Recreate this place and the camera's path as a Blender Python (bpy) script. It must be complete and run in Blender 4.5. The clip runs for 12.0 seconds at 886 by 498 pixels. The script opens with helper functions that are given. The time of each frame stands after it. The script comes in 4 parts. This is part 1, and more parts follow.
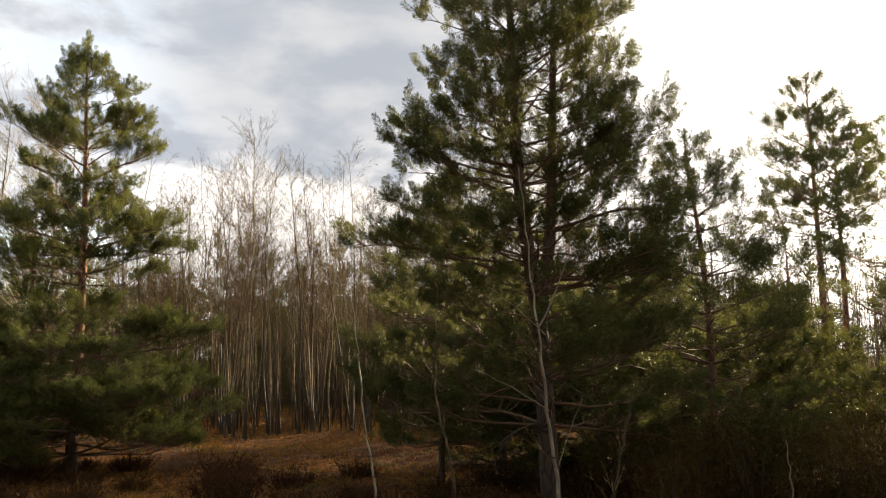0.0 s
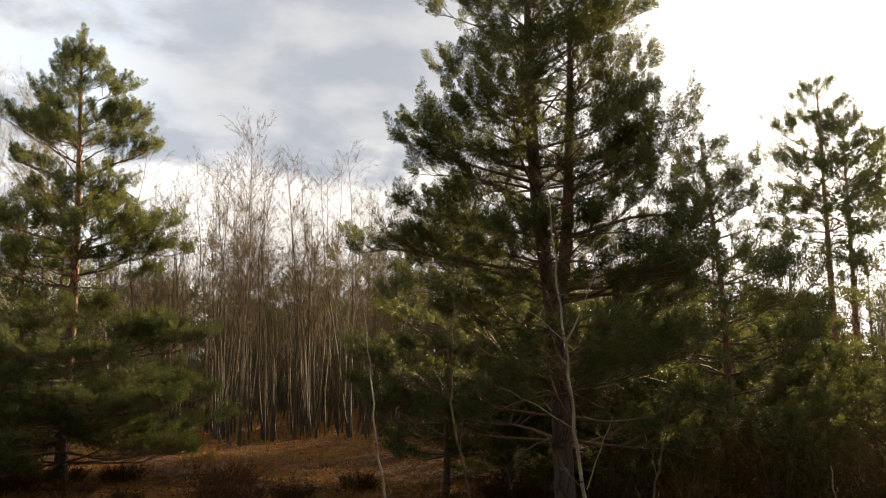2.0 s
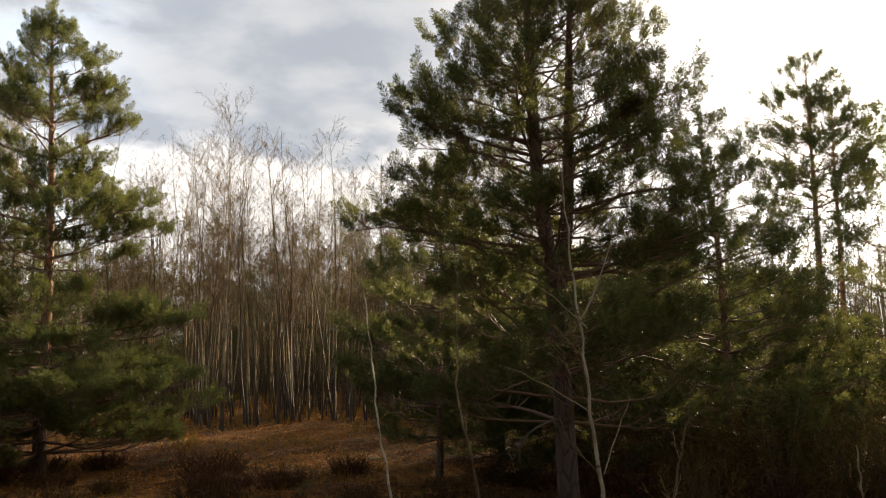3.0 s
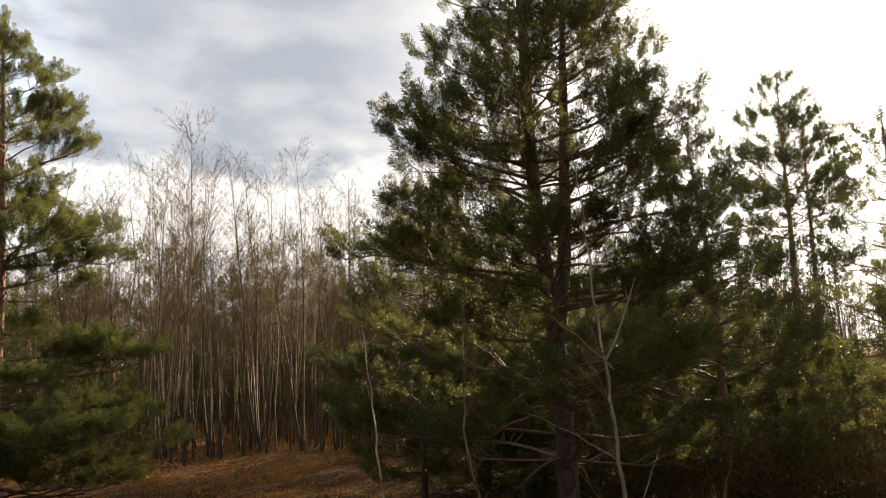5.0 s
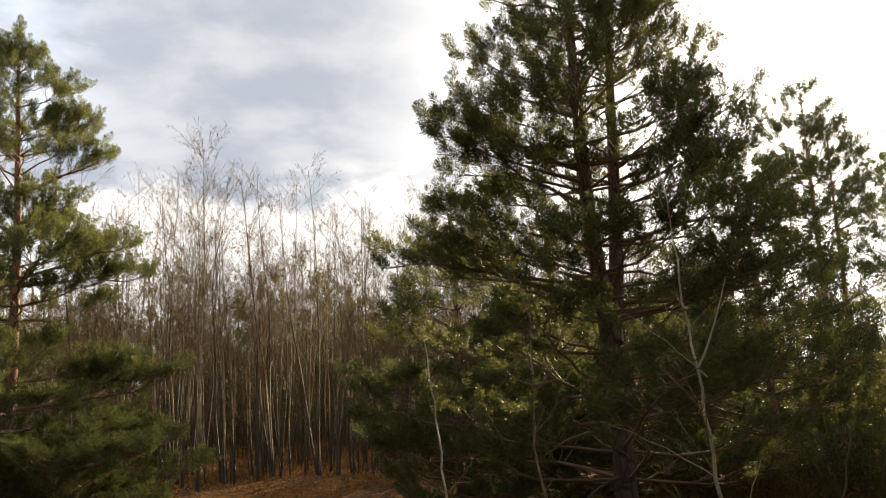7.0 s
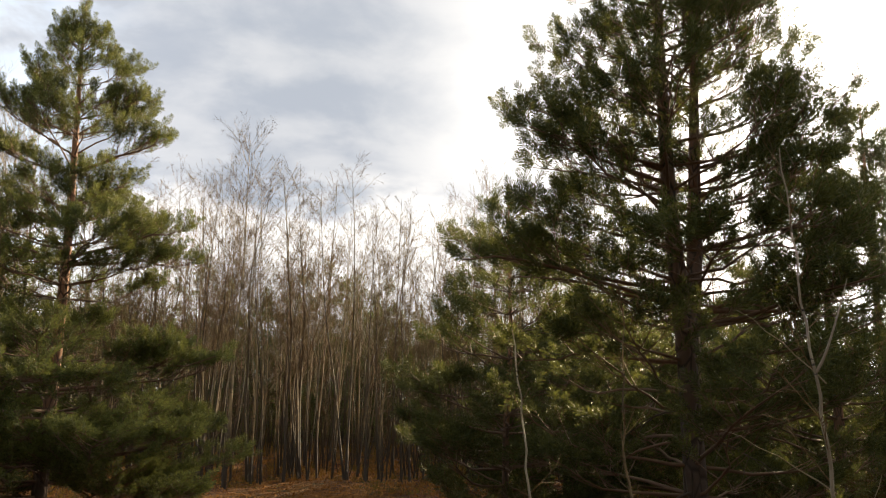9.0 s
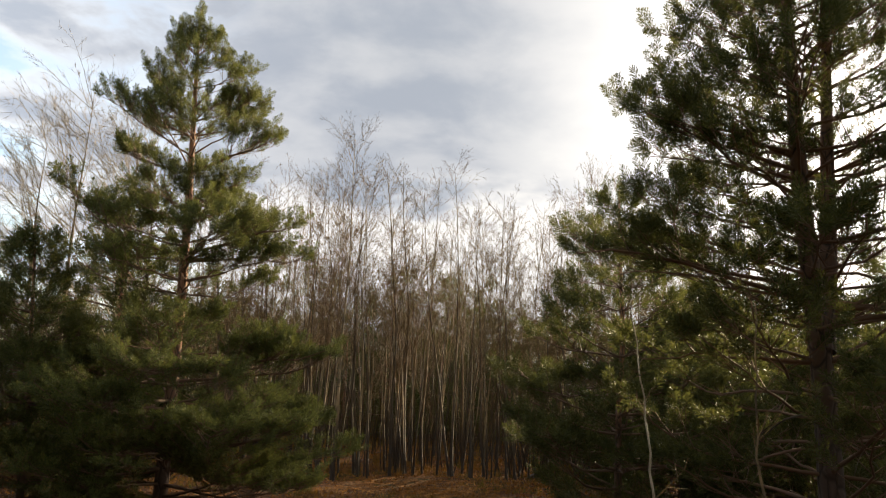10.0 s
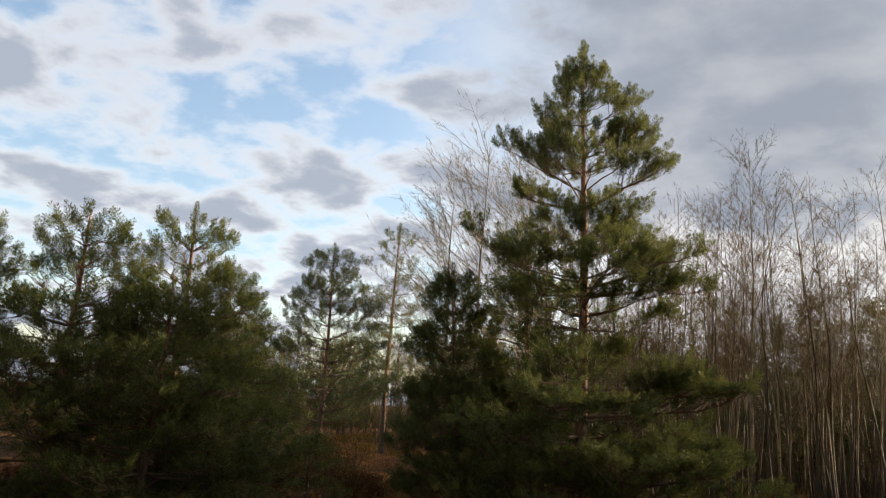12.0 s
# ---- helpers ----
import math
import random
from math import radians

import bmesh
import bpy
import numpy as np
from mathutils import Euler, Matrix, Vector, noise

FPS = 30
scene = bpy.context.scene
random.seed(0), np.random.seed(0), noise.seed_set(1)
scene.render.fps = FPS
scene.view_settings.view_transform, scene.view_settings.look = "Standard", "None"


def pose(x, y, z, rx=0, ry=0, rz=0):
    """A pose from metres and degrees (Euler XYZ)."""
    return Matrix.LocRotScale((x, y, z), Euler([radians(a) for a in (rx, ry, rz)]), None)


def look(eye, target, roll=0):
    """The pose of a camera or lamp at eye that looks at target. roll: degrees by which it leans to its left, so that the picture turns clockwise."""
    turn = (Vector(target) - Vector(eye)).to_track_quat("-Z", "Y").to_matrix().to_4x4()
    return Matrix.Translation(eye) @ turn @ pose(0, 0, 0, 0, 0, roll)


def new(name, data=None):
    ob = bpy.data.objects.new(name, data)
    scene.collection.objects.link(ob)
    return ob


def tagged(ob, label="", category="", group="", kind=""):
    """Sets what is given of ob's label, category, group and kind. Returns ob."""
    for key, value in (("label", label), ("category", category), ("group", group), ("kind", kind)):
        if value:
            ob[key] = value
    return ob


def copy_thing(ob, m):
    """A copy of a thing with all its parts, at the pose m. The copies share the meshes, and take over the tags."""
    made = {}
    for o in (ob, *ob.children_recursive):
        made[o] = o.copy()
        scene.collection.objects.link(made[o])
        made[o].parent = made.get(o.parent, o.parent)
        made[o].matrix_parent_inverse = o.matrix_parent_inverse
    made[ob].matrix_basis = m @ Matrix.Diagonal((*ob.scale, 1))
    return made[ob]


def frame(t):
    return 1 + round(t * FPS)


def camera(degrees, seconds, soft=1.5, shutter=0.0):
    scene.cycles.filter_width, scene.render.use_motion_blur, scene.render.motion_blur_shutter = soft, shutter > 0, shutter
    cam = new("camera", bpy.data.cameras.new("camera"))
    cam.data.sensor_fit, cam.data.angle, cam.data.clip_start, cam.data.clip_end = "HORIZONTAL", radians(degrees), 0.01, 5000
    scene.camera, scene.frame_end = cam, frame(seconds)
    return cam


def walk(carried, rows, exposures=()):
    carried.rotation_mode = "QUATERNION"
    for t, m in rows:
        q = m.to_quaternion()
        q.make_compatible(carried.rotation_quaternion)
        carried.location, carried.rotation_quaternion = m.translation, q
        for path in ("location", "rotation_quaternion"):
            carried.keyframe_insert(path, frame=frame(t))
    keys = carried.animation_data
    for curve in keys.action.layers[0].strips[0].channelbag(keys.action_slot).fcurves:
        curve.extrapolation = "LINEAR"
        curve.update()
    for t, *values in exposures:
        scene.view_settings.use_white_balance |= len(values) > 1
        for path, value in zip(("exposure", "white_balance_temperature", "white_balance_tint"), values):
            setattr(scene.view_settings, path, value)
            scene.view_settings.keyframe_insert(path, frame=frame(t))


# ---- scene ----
cam = camera(60.0, 12.0, soft=1.2)
PATH = [
    (0, (0.207, 0.518, 2.348), (0.143, 2.496, 2.634), -0.6),
    (0.5, (0.168, 0.625, 2.403), (0.173, 2.605, 2.685), -2.1),
    (1, (0.117, 0.734, 2.426), (0.045, 2.711, 2.724), -2.1),
    (1.5, (-0.029, 0.906, 2.429), (-0.052, 2.879, 2.76), -0.9),
    (2, (-0.108, 1.026, 2.493), (-0.151, 3.004, 2.782), -0.1),
    (2.5, (-0.206, 1.23, 2.497), (-0.285, 3.208, 2.787), -1.8),
    (3, (-0.426, 1.454, 2.494), (-0.405, 3.439, 2.735), -0.8),
    (5, (-0.912, 2.094, 2.747), (-0.775, 4.069, 3.028), -1.8),
    (5.5, (-1.041, 2.256, 2.729), (-0.956, 4.231, 3.032), 0.6),
    (6, (-1.207, 2.42, 2.718), (-1.064, 4.392, 3.018), -0.8),
    (6.5, (-1.328, 2.559, 2.698), (-1.226, 4.525, 3.048), -0.9),
    (7, (-1.535, 2.672, 2.659), (-1.387, 4.638, 2.998), -2.4),
    (9, (-2.171, 3.086, 2.435), (-2.074, 5.047, 2.818), 1.1),
    (9.5, (-2.228, 3.261, 2.438), (-2.201, 5.228, 2.797), 1.0),
    (10, (-2.302, 3.299, 2.43), (-2.463, 5.258, 2.799), 2.2),
    (10.5, (-2.33, 3.403, 2.451), (-2.748, 5.32, 2.837), 3.2),
    (11, (-2.388, 3.456, 2.474), (-3.036, 5.304, 2.878), 4.4),
    (11.5, (-2.568, 3.638, 2.447), (-3.483, 5.367, 2.861), 4.3),
    (12, (-2.646, 3.601, 2.44), (-3.726, 5.235, 2.847), 3.9),
]
EXPOSURE = [(0.0, 1.55, 7350, 10), (2.5, 1.50, 7300, 10), (5.0, 1.52, 7200, 10), (7.0, 1.62, 7150, 10), (9.5, 1.52, 7150, 10), (10.5, 1.20, 6950, 10), (12.0, 1.05, 6800, 10)]
walk(cam, [(s, look(eye, target, roll)) for s, eye, target, roll in PATH], EXPOSURE)

# ---------------------------------------------------------------- sky and sun
SUN_AZ, SUN_EL = 33.5, 16.5          # degrees east of +y, degrees above the horizon
sun_dir = Vector((math.sin(radians(SUN_AZ)) * math.cos(radians(SUN_EL)),
                  math.cos(radians(SUN_AZ)) * math.cos(radians(SUN_EL)),
                  math.sin(radians(SUN_EL))))
sun_data = bpy.data.lights.new("sun", "SUN")
sun_data.energy, sun_data.angle, sun_data.color = 5.0, radians(0.6), (1.0, 0.84, 0.60)
sun = new("sun", sun_data)
sun.matrix_world = look((60, 90, 40), Vector((60, 90, 40)) - sun_dir)


class Nodes:
    """A short way to wire nodes."""

    def __init__(self, tree):
        self.t = tree
        tree.nodes.clear()

    def add(self, kind, ins=None, **props):
        n = self.t.nodes.new(kind)
        for k, v in props.items():
            setattr(n, k, v)
        for k, v in (ins or {}).items():
            s = n.inputs[k]
            if isinstance(v, bpy.types.NodeSocket):
                self.t.links.new(v, s)
            else:
                s.default_value = v
        return n

    def math(self, op, a, b=0.0, clamp=False):
        return self.add("ShaderNodeMath", {0: a, 1: b}, operation=op, use_clamp=clamp).outputs[0]

    def mix(self, f, a, b):
        n = self.add("ShaderNodeMix", {"Factor": f}, data_type="RGBA")
        for i, v in ((6, a), (7, b)):
            if isinstance(v, bpy.types.NodeSocket):
                self.t.links.new(v, n.inputs[i])
            else:
                n.inputs[i].default_value = (*v, 1.0) if len(v) == 3 else v
        return n.outputs[2]

    def noise(self, vec, scale, detail=4.0, rough=0.55, distort=0.0):
        return self.add("ShaderNodeTexNoise", {"Vector": vec, "Scale": scale, "Detail": detail, "Roughness": rough,
                                               "Distortion": distort}).outputs["Fac"]

    def ramp(self, f, a, b):
        return self.add("ShaderNodeMapRange", {"Value": f, "From Min": a, "From Max": b}, interpolation_type="SMOOTHSTEP").outputs[0]


def make_world():
    w = bpy.data.worlds.new("winter_sky")
    scene.world = w
    w.use_nodes = True
    n = Nodes(w.node_tree)
    d = n.add("ShaderNodeTexCoord").outputs["Generated"]
    sky = n.add("ShaderNodeTexSky", sky_type="NISHITA", sun_disc=False, sun_elevation=radians(SUN_EL),
                sun_rotation=radians(SUN_AZ), air_density=1.0, dust_density=1.5).outputs[0]
    blue = n.add("ShaderNodeVectorMath", {0: sky, "Scale": 0.36}, operation="SCALE").outputs[0]
    sep = n.add("ShaderNodeSeparateXYZ", {0: d})
    up = n.math("ADD", n.math("MAXIMUM", sep.outputs[2], 0.0), 0.22)
    plane = n.add("ShaderNodeCombineXYZ", {0: n.math("DIVIDE", sep.outputs[0], up), 1: n.math("DIVIDE", sep.outputs[1], up),
                                           2: n.math("ADD", sep.outputs[2], 4.3)}).outputs[0]
    big = n.noise(plane, 0.75, 3.0, 0.5, 0.4)
    fine = n.noise(plane, 4.0, 6.0, 0.52, 0.15)
    mass = n.math("ADD", n.math("MULTIPLY", big, 0.32), n.math("MULTIPLY", fine, 0.68))
    facing = n.math("MAXIMUM", n.add("ShaderNodeVectorMath", {0: d, 1: sun_dir}, operation="DOT_PRODUCT").outputs["Value"], 0.0)
    wide = n.math("POWER", facing, 6.0)
    near = n.math("POWER", facing, 40.0)
    # a closed grey deck with a bright gap over the horizon on the sun's side, broken cumulus away from it
    closed = n.ramp(facing, 0.36, 0.66)
    cover = n.math("MAXIMUM", n.ramp(mass, 0.41, 0.55), closed)
    lift = n.math("ADD", sep.outputs[2], n.math("ADD", n.math("MULTIPLY", n.math("SUBTRACT", big, 0.5), 0.16),
                                               n.math("MULTIPLY", n.math("SUBTRACT", fine, 0.5), 0.16)))
    deck = n.math("MULTIPLY", n.ramp(lift, 0.215, 0.275), n.math("SUBTRACT", 1.0, n.math("MULTIPLY", n.ramp(facing, 0.80, 0.97), 0.9)))
    deck = n.math("MULTIPLY", deck, n.math("ADD", 0.72, n.math("MULTIPLY", n.ramp(mass, 0.40, 0.60), 0.28)))
    puffs = n.ramp(n.math("ADD", n.math("MULTIPLY", big, 0.3), n.math("MULTIPLY", fine, 0.7)), 0.42, 0.60)
    thick = n.math("ADD", n.math("MULTIPLY", puffs, n.math("SUBTRACT", 1.0, closed)), n.math("MULTIPLY", deck, closed))
    cloud = n.mix(thick, (0.95, 0.96, 0.99), (0.365, 0.42, 0.52))
    glow = n.math("ADD", n.math("MULTIPLY", wide, 0.6), n.math("MULTIPLY", near, 4.5))
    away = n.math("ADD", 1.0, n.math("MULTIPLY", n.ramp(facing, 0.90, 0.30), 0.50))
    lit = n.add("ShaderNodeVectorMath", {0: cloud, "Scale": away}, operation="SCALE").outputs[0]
    warm = n.add("ShaderNodeVectorMath", {0: (1.0, 0.95, 0.86), "Scale": glow}, operation="SCALE").outputs[0]
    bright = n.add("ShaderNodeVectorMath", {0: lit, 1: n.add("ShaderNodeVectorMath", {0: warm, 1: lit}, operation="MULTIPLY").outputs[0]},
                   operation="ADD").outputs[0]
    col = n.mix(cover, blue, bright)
    bg = n.add("ShaderNodeBackground", {"Color": col, "Strength": 0.385}).outputs[0]
    n.add("ShaderNodeOutputWorld", {"Surface": bg})


make_world()


# ---------------------------------------------------------------- materials
def material(name):
    m = bpy.data.materials.new(name)
    m.use_nodes = True
    return m, Nodes(m.node_tree)


def finish(n, shader):
    n.add("ShaderNodeOutputMaterial", {"Surface": shader})


def bumped(n, height, strength, distance):
    return n.add("ShaderNodeBump", {"Height": height, "Strength": strength, "Distance": distance}).outputs[0]


def needle_material(name, young, old, dry):
    m, n = material(name)
    geo = n.add("ShaderNodeNewGeometry")
    isl = geo.outputs["Random Per Island"]
    obj = n.add("ShaderNodeObjectInfo").outputs["Random"]
    patch = n.noise(geo.outputs["Position"], 1.3, 3.0)
    c = n.mix(n.ramp(n.math("ADD", n.math("MULTIPLY", isl, 0.6), n.math("MULTIPLY", patch, 0.5)), 0.30, 0.86), old, young)
    c = n.mix(n.math("MULTIPLY", n.ramp(isl, 0.93, 0.97), 0.7), c, dry)
    c = n.mix(n.math("MULTIPLY", obj, 0.25), c, young)
    p = n.add("ShaderNodeBsdfPrincipled", {"Base Color": c, "Roughness": 0.55, "Specular IOR Level": 0.22}).outputs[0]
    tr = n.add("ShaderNodeBsdfTranslucent", {"Color": n.mix(0.5, c, (0.20, 0.205, 0.05))}).outputs[0]
    finish(n, n.add("ShaderNodeMixShader", {0: 0.38, 1: p, 2: tr}).outputs[0])
    return m


def bark_material(name, low, high, z_low, z_high, plate, scale):
    """Bark whose flaky upper part differs in colour from the thick plates near the foot."""
    m, n = material(name)
    o = n.add("ShaderNodeTexCoord").outputs["Object"]
    z = n.add("ShaderNodeSeparateXYZ", {0: o}).outputs[2]
    stretch = n.add("ShaderNodeMapping", {"Vector": o, "Scale": (1.0, 1.0, 0.35)}).outputs[0]
    crack = n.add("ShaderNodeTexVoronoi", {"Vector": stretch, "Scale": scale}, feature="DISTANCE_TO_EDGE").outputs["Distance"]
    grain = n.noise(stretch, scale * 2.2, 6.0, 0.65)
    f = n.ramp(n.math("ADD", z, n.math("MULTIPLY", n.noise(o, 1.6), 1.6)), z_low, z_high)
    c = n.mix(f, low, high)
    c = n.mix(n.math("MULTIPLY", grain, 0.75), c, plate)
    c = n.mix(n.ramp(crack, 0.10, 0.0), c, tuple(v * 0.35 for v in plate))
    h = n.math("ADD", n.ramp(crack, 0.0, 0.2), n.math("MULTIPLY", grain, 0.6))
    finish(n, n.add("ShaderNodeBsdfPrincipled", {"Base Color": c, "Roughness": 0.85, "Normal": bumped(n, h, 0.8, 0.02)}).outputs[0])
    return m


def birch_material(name, pale, grey, dark, foot):
    """Papery bark with dark bands, darker towards the foot."""
    m, n = material(name)
    o = n.add("ShaderNodeTexCoord").outputs["Object"]
    obj = n.add("ShaderNodeObjectInfo").outputs["Random"]
    z = n.add("ShaderNodeSeparateXYZ", {0: o}).outputs[2]
    band = n.noise(n.add("ShaderNodeMapping", {"Vector": o, "Scale": (3.0, 3.0, 14.0)}).outputs[0], 1.6, 5.0, 0.6)
    blot = n.noise(o, 3.0, 4.0, 0.6)
    c = n.mix(n.ramp(n.math("ADD", blot, n.math("MULTIPLY", obj, 0.35)), 0.45, 0.75), pale, grey)
    c = n.mix(n.ramp(band, 0.60, 0.68), c, dark)
    c = n.mix(n.ramp(n.math("SUBTRACT", z, n.math("MULTIPLY", blot, 2.0)), foot, foot - 1.6), c, dark)
    finish(n, n.add("ShaderNodeBsdfPrincipled", {"Base Color": c, "Roughness": 0.7, "Normal": bumped(n, band, 0.4, 0.01)}).outputs[0])
    return m


def plain_wood(name, a, b, scale=9.0):
    m, n = material(name)
    o = n.add("ShaderNodeTexCoord").outputs["Object"]
    isl = n.add("ShaderNodeNewGeometry").outputs["Random Per Island"]
    g = n.noise(o, scale, 5.0, 0.6)
    c = n.mix(n.math("ADD", n.math("MULTIPLY", g, 0.6), n.math("MULTIPLY", isl, 0.4)), a, b)
    finish(n, n.add("ShaderNodeBsdfPrincipled", {"Base Color": c, "Roughness": 0.8, "Normal": bumped(n, g, 0.5, 0.01)}).outputs[0])
    return m


def blade_material(name, a, b, c3, through_col=0.3):
    m, n = material(name)
    geo = n.add("ShaderNodeNewGeometry")
    isl = geo.outputs["Random Per Island"]
    patch = n.noise(geo.outputs["Position"], 0.5, 3.0)
    c = n.mix(isl, a, b)
    c = n.mix(n.ramp(patch, 0.45, 0.65), c, c3)
    p = n.add("ShaderNodeBsdfPrincipled", {"Base Color": c, "Roughness": 0.85, "Specular IOR Level": 0.1}).outputs[0]
    tr = n.add("ShaderNodeBsdfTranslucent", {"Color": c}).outputs[0]
    finish(n, n.add("ShaderNodeMixShader", {0: through_col, 1: p, 2: tr}).outputs[0])
    return m


def ground_material():
    m, n = material("forest_floor")
    pos = n.add("ShaderNodeNewGeometry").outputs["Position"]
    big = n.noise(pos, 0.22, 4.0, 0.55, 0.4)
    mid = n.noise(pos, 1.3, 5.0, 0.6, 0.3)
    lump = n.noise(pos, 5.0, 4.0, 0.6)
    small = n.noise(pos, 17.0, 6.0, 0.75)
    grain = n.ramp(n.math("ADD", n.math("MULTIPLY", lump, 0.5), n.math("MULTIPLY", small, 0.5)), 0.36, 0.64)
    leaf = n.add("ShaderNodeTexVoronoi", {"Vector": pos, "Scale": 15.0, "Randomness": 1.0})
    c = n.mix(grain, (0.016, 0.005, 0.0012), (0.150, 0.050, 0.009))
    c = n.mix(n.ramp(big, 0.44, 0.58), c, n.mix(grain, (0.042, 0.015, 0.002), (0.29, 0.115, 0.016)))
    c = n.mix(n.math("MULTIPLY", n.ramp(mid, 0.55, 0.64), 0.8), c, n.mix(grain, (0.016, 0.017, 0.004), (0.075, 0.066, 0.012)))
    c = n.mix(n.math("MULTIPLY", n.ramp(leaf.outputs["Distance"], 0.34, 0.2), 0.55), c,
              n.mix(n.add("ShaderNodeSeparateColor", {0: leaf.outputs["Color"]}).outputs[0], (0.06, 0.022, 0.006), (0.27, 0.145, 0.05)))
    h = n.math("ADD", n.math("MULTIPLY", mid, 0.5), n.math("MULTIPLY", grain, 0.5))
    finish(n, n.add("ShaderNodeBsdfPrincipled", {"Base Color": c, "Roughness": 0.95, "Specular IOR Level": 0.15,
                                                 "Normal": bumped(n, h, 1.0, 0.10)}).outputs[0])
    return m


# default needles, kept dark so backlit and shaded pines have their shade in the colour
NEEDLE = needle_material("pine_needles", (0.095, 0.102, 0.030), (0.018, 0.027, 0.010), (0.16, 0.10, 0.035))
NEEDLE_BLUE = needle_material("pine_needles_bluish", (0.150, 0.170, 0.080), (0.030, 0.045, 0.020), (0.15, 0.10, 0.045))
# brighter copy of pine_needles: sunlight on these pines is put into the colour
NEEDLE_SUNLIT = needle_material("pine_needles_sunlit", (0.178, 0.192, 0.052), (0.026, 0.042, 0.016), (0.18, 0.12, 0.045))
PINE_BARK = bark_material("pine_bark", (0.08, 0.052, 0.036), (0.36, 0.165, 0.075), 1.6, 4.4, (0.20, 0.12, 0.08), 9.0)
# pine bark darkened: the great pine's backlit shade is put into the colour
BACKLIT_BARK = bark_material("backlit_pine_bark", (0.07, 0.048, 0.036), (0.17, 0.095, 0.055), 2.5, 6.0, (0.12, 0.08, 0.058), 8.0)
BRANCH = plain_wood("pine_branch", (0.085, 0.05, 0.03), (0.20, 0.11, 0.06))
DEAD = plain_wood("dead_branch", (0.05, 0.034, 0.022), (0.11, 0.078, 0.052))
BIRCH = birch_material("birch_bark", (0.43, 0.36, 0.25), (0.22, 0.17, 0.11), (0.06, 0.045, 0.035), 0.5)
STEM = birch_material("thicket_bark", (0.27, 0.180, 0.078), (0.066, 0.042, 0.017), (0.034, 0.020, 0.008), 1.2)
TWIG = plain_wood("birch_twigs", (0.080, 0.045, 0.014), (0.20, 0.118, 0.040))
TWIG_PALE = plain_wood("pale_twigs", (0.19, 0.14, 0.080), (0.34, 0.27, 0.165))
GRASS = blade_material("dry_grass", (0.34, 0.175, 0.040), (0.15, 0.080, 0.022), (0.12, 0.09, 0.018))
HEATHER = blade_material("heather", (0.045, 0.020, 0.010), (0.085, 0.036, 0.017), (0.055, 0.032, 0.011), 0.15)
MOSS_GREEN = blade_material("low_green", (0.06, 0.09, 0.02), (0.12, 0.13, 0.03), (0.05, 0.07, 0.02))
LEAF = blade_material("fallen_leaves", (0.30, 0.125, 0.030), (0.14, 0.052, 0.012), (0.40, 0.20, 0.055), 0.25)
WITHERED = blade_material("withered_leaves", (0.12, 0.052, 0.018), (0.06, 0.028, 0.011), (0.09, 0.048, 0.016), 0.2)
BRUSH = blade_material("brushwood", (0.045, 0.029, 0.009), (0.13, 0.082, 0.022), (0.060, 0.056, 0.010), 0.2)
FLOOR = ground_material()


# ---------------------------------------------------------------- geometry helpers
def mesh_object(name, V, F, mat, parent=None, label=""):
    """One mesh object from vertex rows and faces of one size (three or four corners)."""
    V, F = np.asarray(V, dtype=np.float32), np.asarray(F, dtype=np.int32)
    me = bpy.data.meshes.new(name)
    k = F.shape[1]
    me.vertices.add(len(V))
    me.vertices.foreach_set("co", V.ravel())
    me.loops.add(F.size)
    me.loops.foreach_set("vertex_index", F.ravel())
    me.polygons.add(len(F))
    me.polygons.foreach_set("loop_start", np.arange(0, F.size, k, dtype=np.int32))
    me.update(calc_edges=True)
    me.validate()
    me.materials.append(mat)
    ob = new(name, me)
    if parent:
        ob.parent = parent
    if label:
        tagged(ob, label=label)
    return ob


def smooth(ob):
    ob.data.polygons.foreach_set("use_smooth", np.ones(len(ob.data.polygons), dtype=bool))
    return ob


def unit(v):
    return v / np.maximum(np.linalg.norm(v, axis=-1, keepdims=True), 1e-9)


def tubes(P, R, sides=5):
    """Tapered tubes along N polylines of k points, P (N, k, 3), with radii R (N, k)."""
    N, k, _ = P.shape
    T = unit(np.gradient(P, axis=1))
    ref = np.where(np.abs(T[:, :1, 2:3]) > 0.9, np.array([1.0, 0, 0]), np.array([0, 0, 1.0]))
    ref = np.broadcast_to(ref, T.shape)
    A = unit(np.cross(T, ref))
    B = np.cross(T, A)
    a = np.arange(sides) * 2 * np.pi / sides
    V = P[:, :, None] + R[:, :, None, None] * (np.cos(a)[:, None] * A[:, :, None] + np.sin(a)[:, None] * B[:, :, None])
    i = np.arange(N)[:, None, None] * k * sides
    j = np.arange(k - 1)[None, :, None] * sides
    s = np.arange(sides)[None, None, :]
    s2 = (s + 1) % sides
    F = np.stack([i + j + s, i + j + s2, i + j + sides + s2, i + j + sides + s], -1)
    return V.reshape(-1, 3), F.reshape(-1, 4)


def join(chunks):
    """Vertices and faces of several chunks as one."""
    Vs, Fs, o = [], [], 0
    for V, F in chunks:
        Vs.append(V), Fs.append(F + o)
        o += len(V)
    return np.concatenate(Vs), np.concatenate(Fs)


